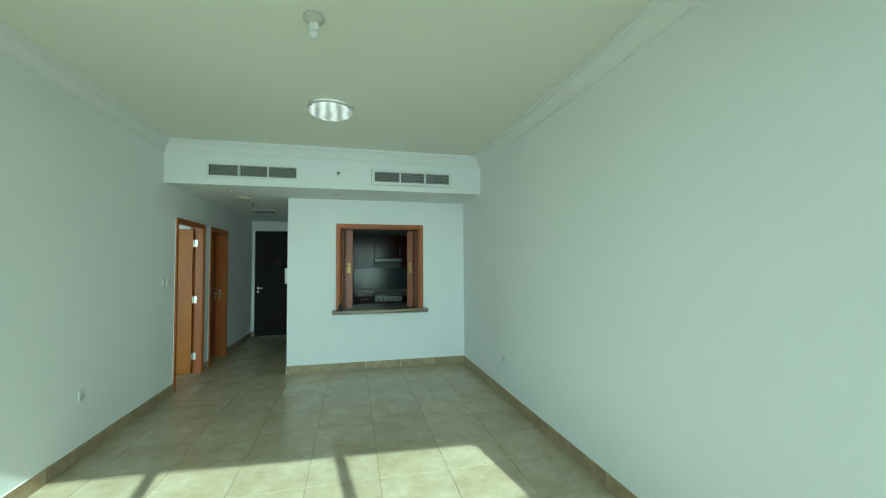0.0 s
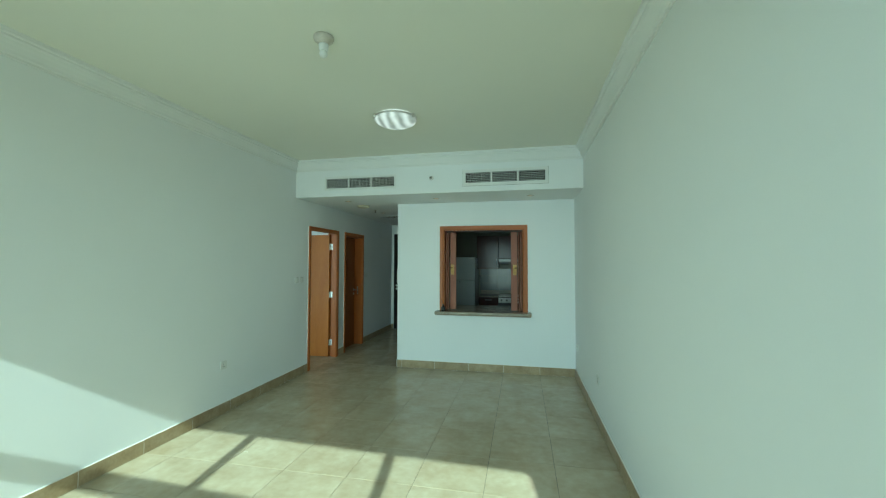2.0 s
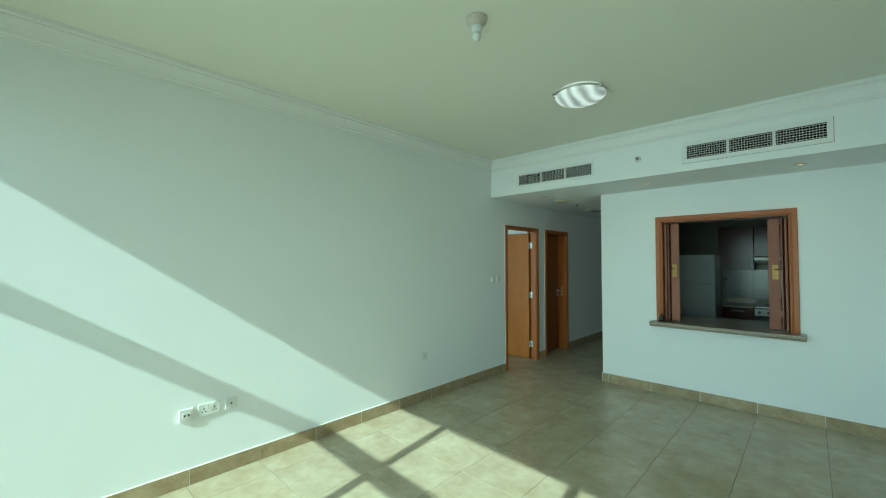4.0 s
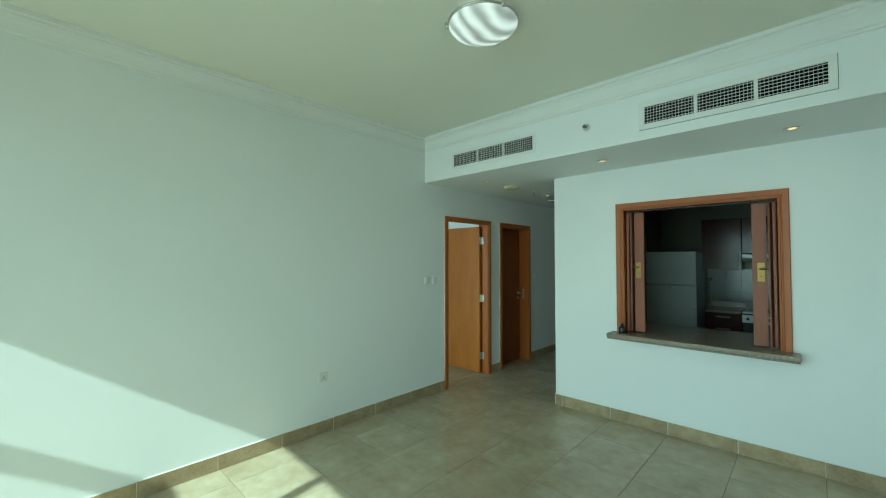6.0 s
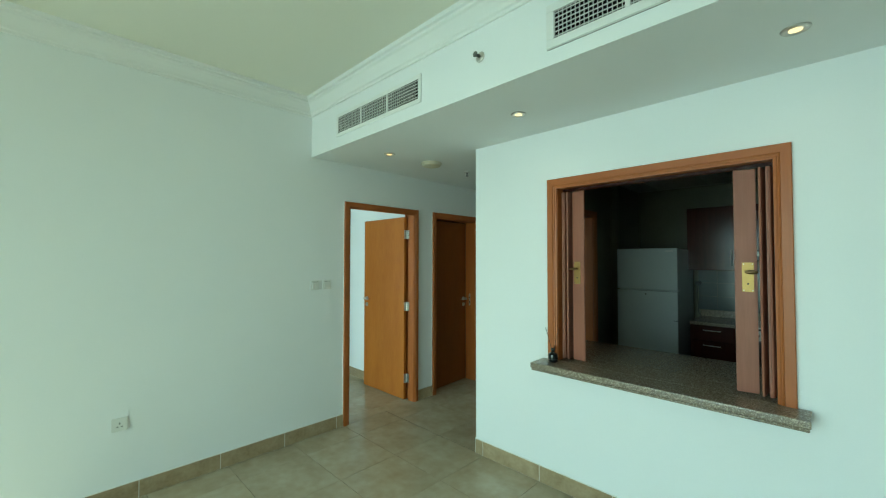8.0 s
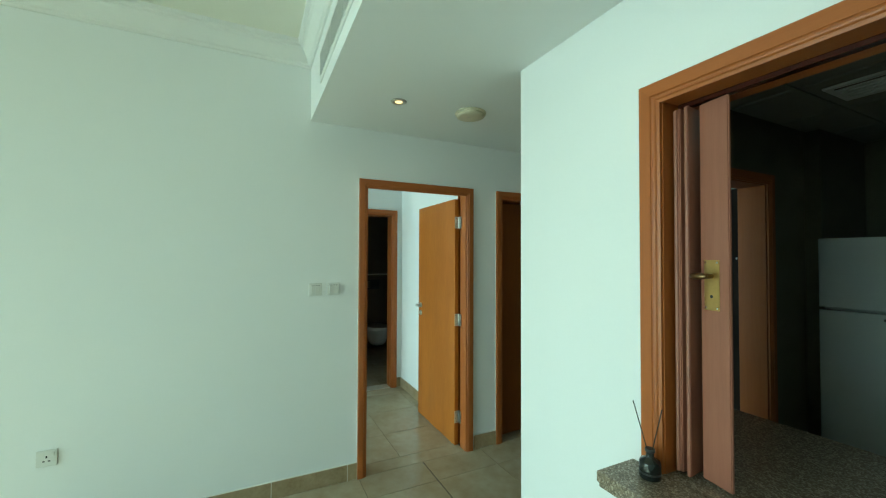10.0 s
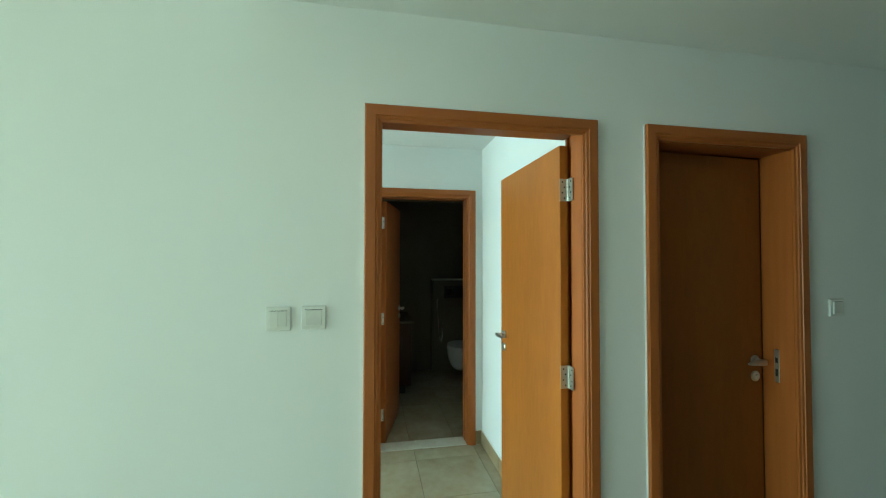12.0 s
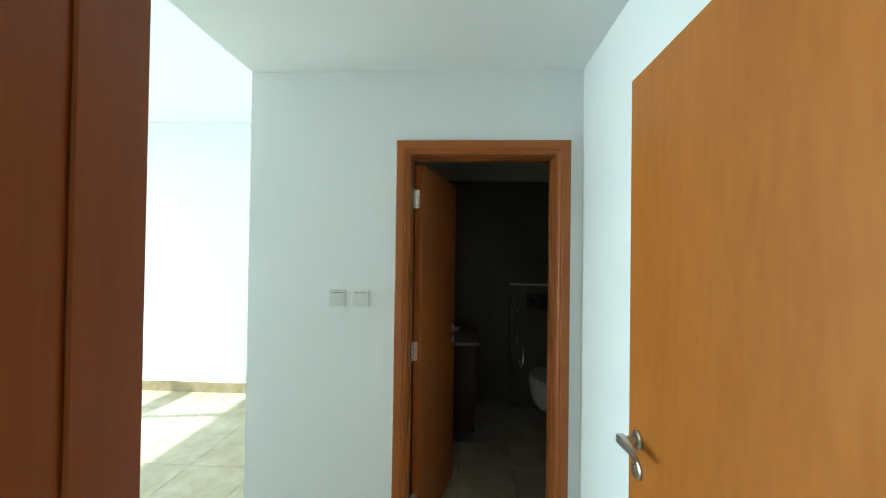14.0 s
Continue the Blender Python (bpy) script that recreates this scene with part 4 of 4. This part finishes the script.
for k in range(5):
    part("slat", box(-0.17, 0.05, 7.817 + k * 0.048, 7.841 + k * 0.048, 2.532, 2.5415, 0.002), BOX_WHITE, ac)
lp = thing("kitchen_lamp", (0.62, 7.95, 2.56), "square recessed kitchen light panel, glowing softly", "lamp")
part("diffuser", box(0.335, 0.905, 7.735, 8.305, 2.562, 2.574), PANEL_LIT, lp)

# ---- bathroom ----
cb = thing("cistern_panel", (XBF, 6.82, 0), "beige tiled half-height box hiding the cistern, dimness in its colour", "panel")
part("box", box(XBF + 0.007, XBF + 0.13, 6.5, 7.148, 0, 1.28, 0.003), DIM_TILE, cb)
part("ledge", box(XBF + 0.007, XBF + 0.14, 6.49, 7.148, 1.28, 1.3, 0.003), MARBLE, cb)
fp = thing("flush_plate", (XBF + 0.13, 6.82, 1.12), "dark glossy flush plate with two buttons", "flush plate")
part("plate", box(XBF + 0.13, XBF + 0.14, 6.665, 6.96, 1.03, 1.2, 0.004), BLACK, fp)
part("button", box(XBF + 0.14, XBF + 0.146, 6.70, 6.79, 1.06, 1.17, 0.003), CHROME, fp)
part("button", box(XBF + 0.14, XBF + 0.146, 6.81, 6.92, 1.06, 1.17, 0.003), BLACK, fp)
tl = thing("toilet", (XBF + 0.4, 6.84, 0.06), "white wall-hung ceramic toilet", "toilet")
bm = bmesh.new()
rings = []
for z, s, back in ((0.13, 0.62, 0.0), (0.17, 0.78, 0.0), (0.27, 0.94, 0.0), (0.38, 1.0, 0.0), (0.4, 0.99, 0.0)):
    rings.append([bm.verts.new((XBF + 0.13 + 0.27 + (0.27 * math.cos(a) * (s if math.cos(a) > 0 else 1)), 6.84 + 0.18 * s * (abs(math.sin(a)) ** 0.7) * (1 if math.sin(a) > 0 else -1), z)) for a in [2 * math.pi * k / 28 for k in range(28)]])
for r0, r1 in zip(rings, rings[1:]):
    for k in range(28):
        bm.faces.new((r0[k], r0[(k + 1) % 28], r1[(k + 1) % 28], r1[k]))
bm.faces.new(list(reversed(rings[0])))
bm.faces.new(rings[-1])
part("bowl", bm, CERAMIC, tl, "", True)
bm = bmesh.new()
bmesh.ops.create_cone(bm, cap_ends=True, segments=28, radius1=1, radius2=0.97, depth=1, matrix=Matrix.Translation((XBF + 0.41, 6.84, 0.418)) @ Matrix.Diagonal((0.265, 0.185, 0.03, 1)))
part("lid", bm, CERAMIC, tl)
bs = thing("hand_shower", (XBF + 0.13, 6.56, 0.95), "chrome hand shower on a hose beside the toilet", "hand shower")
part("holder", box(XBF + 0.13, XBF + 0.16, 6.545, 6.575, 0.97, 1.0, 0.004), CHROME, bs)
part("head", tube([(XBF + 0.165, 6.56, 0.9), (XBF + 0.17, 6.56, 1.0), (XBF + 0.19, 6.56, 1.03)], 0.012, 10), CHROME, bs)
part("hose", tube([(XBF + 0.165, 6.56, 0.9), (XBF + 0.18, 6.57, 0.7), (XBF + 0.185, 6.585, 0.5), (XBF + 0.18, 6.61, 0.42), (XBF + 0.17, 6.63, 0.5), (XBF + 0.15, 6.63, 0.66)], 0.006, 8), CHROME, bs)
part("valve", lathe([(0.022, 0), (0.022, 0.02), (0.012, 0.045)], (XBF + 0.13, 6.63, 0.68), "X", 16), CHROME, bs)
vn = thing("vanity", (-5.45, 5.85, 0), "dark brown wooden vanity cabinet with stone top", "vanity")
part("body", box(-5.85, -5.1, 5.585, 6.11, 0.1, 0.83, 0.003), CABINET, vn)
part("top", box(-5.88, -5.08, 5.583, 6.14, 0.83, 0.86, 0.005), GRANITE, vn, "speckled stone top")
part("plinth", box(-5.8, -5.15, 5.6, 6.05, 0, 0.1), BLACK, vn)


# ---- skirting tiles and floor tiles ----
CACHE = {}


def tile_mesh(w, d, h, material, chamfer=0.002):
    """A tile w by d by h with its top edges chamfered, its corner at the origin."""
    key = (round(w, 3), round(d, 3), round(h, 3), material.name)
    if key not in CACHE:
        c = min(chamfer, w / 4, d / 4)
        v = [(0, 0, 0), (w, 0, 0), (w, d, 0), (0, d, 0), (0, 0, h - c), (w, 0, h - c), (w, d, h - c), (0, d, h - c), (c, c, h), (w - c, c, h), (w - c, d - c, h), (c, d - c, h)]
        fs = [(3, 2, 1, 0), (8, 9, 10, 11)] + [(k, (k + 1) % 4, 4 + (k + 1) % 4, 4 + k) for k in range(4)] + [(4 + k, 4 + (k + 1) % 4, 8 + (k + 1) % 4, 8 + k) for k in range(4)]
        me = bpy.data.meshes.new("tile")
        me.from_pydata(v, [], fs)
        me.materials.append(material)
        CACHE[key] = me
    return CACHE[key]


def skirting(name, a, b, out, joints):
    """Skirting of upright tiles along a wall face from a to b on a pale backing; joints are places along the run."""
    a, b, out = Vector(a), Vector(b), Vector(out)
    run = (b - a).normalized()
    length = (b - a).length
    m3 = Matrix((run, Vector((0, 0, 1)), out)).transposed()
    m = Matrix.Translation(a) @ m3.to_4x4()
    sk = new(name, None)
    sk.matrix_world = m
    me = tile_mesh(length, 0.1185, 0.0095, GROUT_PALE, 0.0005)
    back = new("backing", me)
    back.parent = sk
    tagged(sk, "beige stone-look tile skirting with pale joints", "skirting", kind="structure")
    cuts = [0.0] + sorted(j for j in joints if 0.03 < j < length - 0.03) + [length]
    flip = m3.determinant() < 0
    for s, e in zip(cuts, cuts[1:]):
        o = new("skirting_tile", tile_mesh(e - s - 0.004, 0.114, 0.012, SKIRT))
        o.parent = sk
        o.location = (s + 0.002, 0.001, 0)


def steps(start, pitch, lo, hi):
    k0 = math.ceil((lo - start) / pitch)
    return [start + k * pitch for k in range(k0, int((hi - start) / pitch) + 2) if start + k * pitch < hi]


def run_y(name, x, y0, y1, side, start=3.054, pitch=0.498):
    # runs so that run x up = out
    if side > 0:
        skirting(name, (x, y0, 0), (x, y1, 0), (1, 0, 0), [j - y0 for j in steps(start, pitch, y0, y1)])
    else:
        skirting(name, (x, y1, 0), (x, y0, 0), (-1, 0, 0), [y1 - j for j in steps(start, pitch, y0, y1)])


def run_x(name, y, x0, x1, side, start=0.333, pitch=0.5222):
    if side < 0:
        skirting(name, (x0, y, 0), (x1, y, 0), (0, -1, 0), [j - x0 for j in steps(start, pitch, x0, x1)])
    else:
        skirting(name, (x1, y, 0), (x0, y, 0), (0, 1, 0), [x1 - j for j in steps(start, pitch, x0, x1)])


run_y("baseboard_west", XW, -0.35, 5.614, 1)
run_y("baseboard_west_pier", XW, 6.589, 6.814, 1)
run_y("baseboard_west_hall", XW, 7.67, YN, 1)
run_y("baseboard_east", XE, -0.5, YP, -1)
run_x("baseboard_partition", YP, -0.79, XE, -1)
run_y("baseboard_hall_east", -0.79, YP, 7.2, -1)
run_x("baseboard_hall_end", YN, XW, -1.978, -1)
run_x("baseboard_bedroom_north", 6.593, XBW, -2.185, -1)
run_y("baseboard_bath_door", XBW, 4.871, 5.65, 1)
run_y("baseboard_bath_door_end", XBW, 6.528, 6.593, 1)
run_x("baseboard_bath_south", 4.871, XBF, XBW, -1)
run_y("baseboard_bedroom_west", XBF, -0.1, 4.871, 1)
run_y("baseboard_bedroom_east", -2.185, -0.3, 5.614, -1)

FLOOR = bpy.data.objects["floor"]


def lay(xs, ys, inside):
    for x0, x1 in zip(xs, xs[1:]):
        for y0, y1 in zip(ys, ys[1:]):
            r = inside((x0 + x1) / 2, (y0 + y1) / 2)
            if r is None:
                continue
            a, b, c, d = max(x0, r[0]), min(x1, r[1]), max(y0, r[2]), min(y1, r[3])
            if b - a > 0.02 and d - c > 0.02:
                o = new("tile", tile_mesh(b - a - 0.003, d - c - 0.003, 0.006, TILE, 0.0006))
                o.parent = FLOOR
                o.location = (a + 0.0015, c + 0.0015, -0.006)


def grid_at(start, pitch, lo, hi):
    return [start + k * pitch for k in range(math.floor((lo - start) / pitch), math.ceil((hi - start) / pitch) + 1)]


GX, GY = grid_at(0.333, 0.5222, XW, XE), grid_at(5.115, 0.511, -0.7, YN)
lay(GX, GY, lambda x, y: (XW, XE, -0.6, YP) if y < YP else None)
lay(GX, GY, lambda x, y: (XW, -0.79, YP, YN) if y + 0.26 > YP and x < -0.6 else None)
lay(GX, grid_at(6.33, 0.511, 6.33, YN), lambda x, y: (-0.63, XE, 6.33, YN) if x > -0.9 else None)
BX, BY = grid_at(-4.62, 0.502, XBF, -2.185), grid_at(3.98, 0.505, -0.5, 6.593)
lay(BX, BY, lambda x, y: (XBF, -2.185, -0.5, 4.871) if y < 4.871 else None)
lay(BX, BY, lambda x, y: (XBW, -2.185, 4.871, 6.593) if y + 0.26 > 4.871 and x > XBW - 0.26 else None)
lay(grid_at(-3.95, 0.4, XBF, XBW - 0.15), grid_at(5.58, 0.4, 5.58, 7.15), lambda x, y: (XBF, XBW - 0.15, 5.58, 7.15))
lay(grid_at(-2.2, 0.5, -3.6, -2.185), grid_at(6.75, 0.5, 6.75, 8.0), lambda x, y: (-3.6, -2.185, 6.75, 8.0))
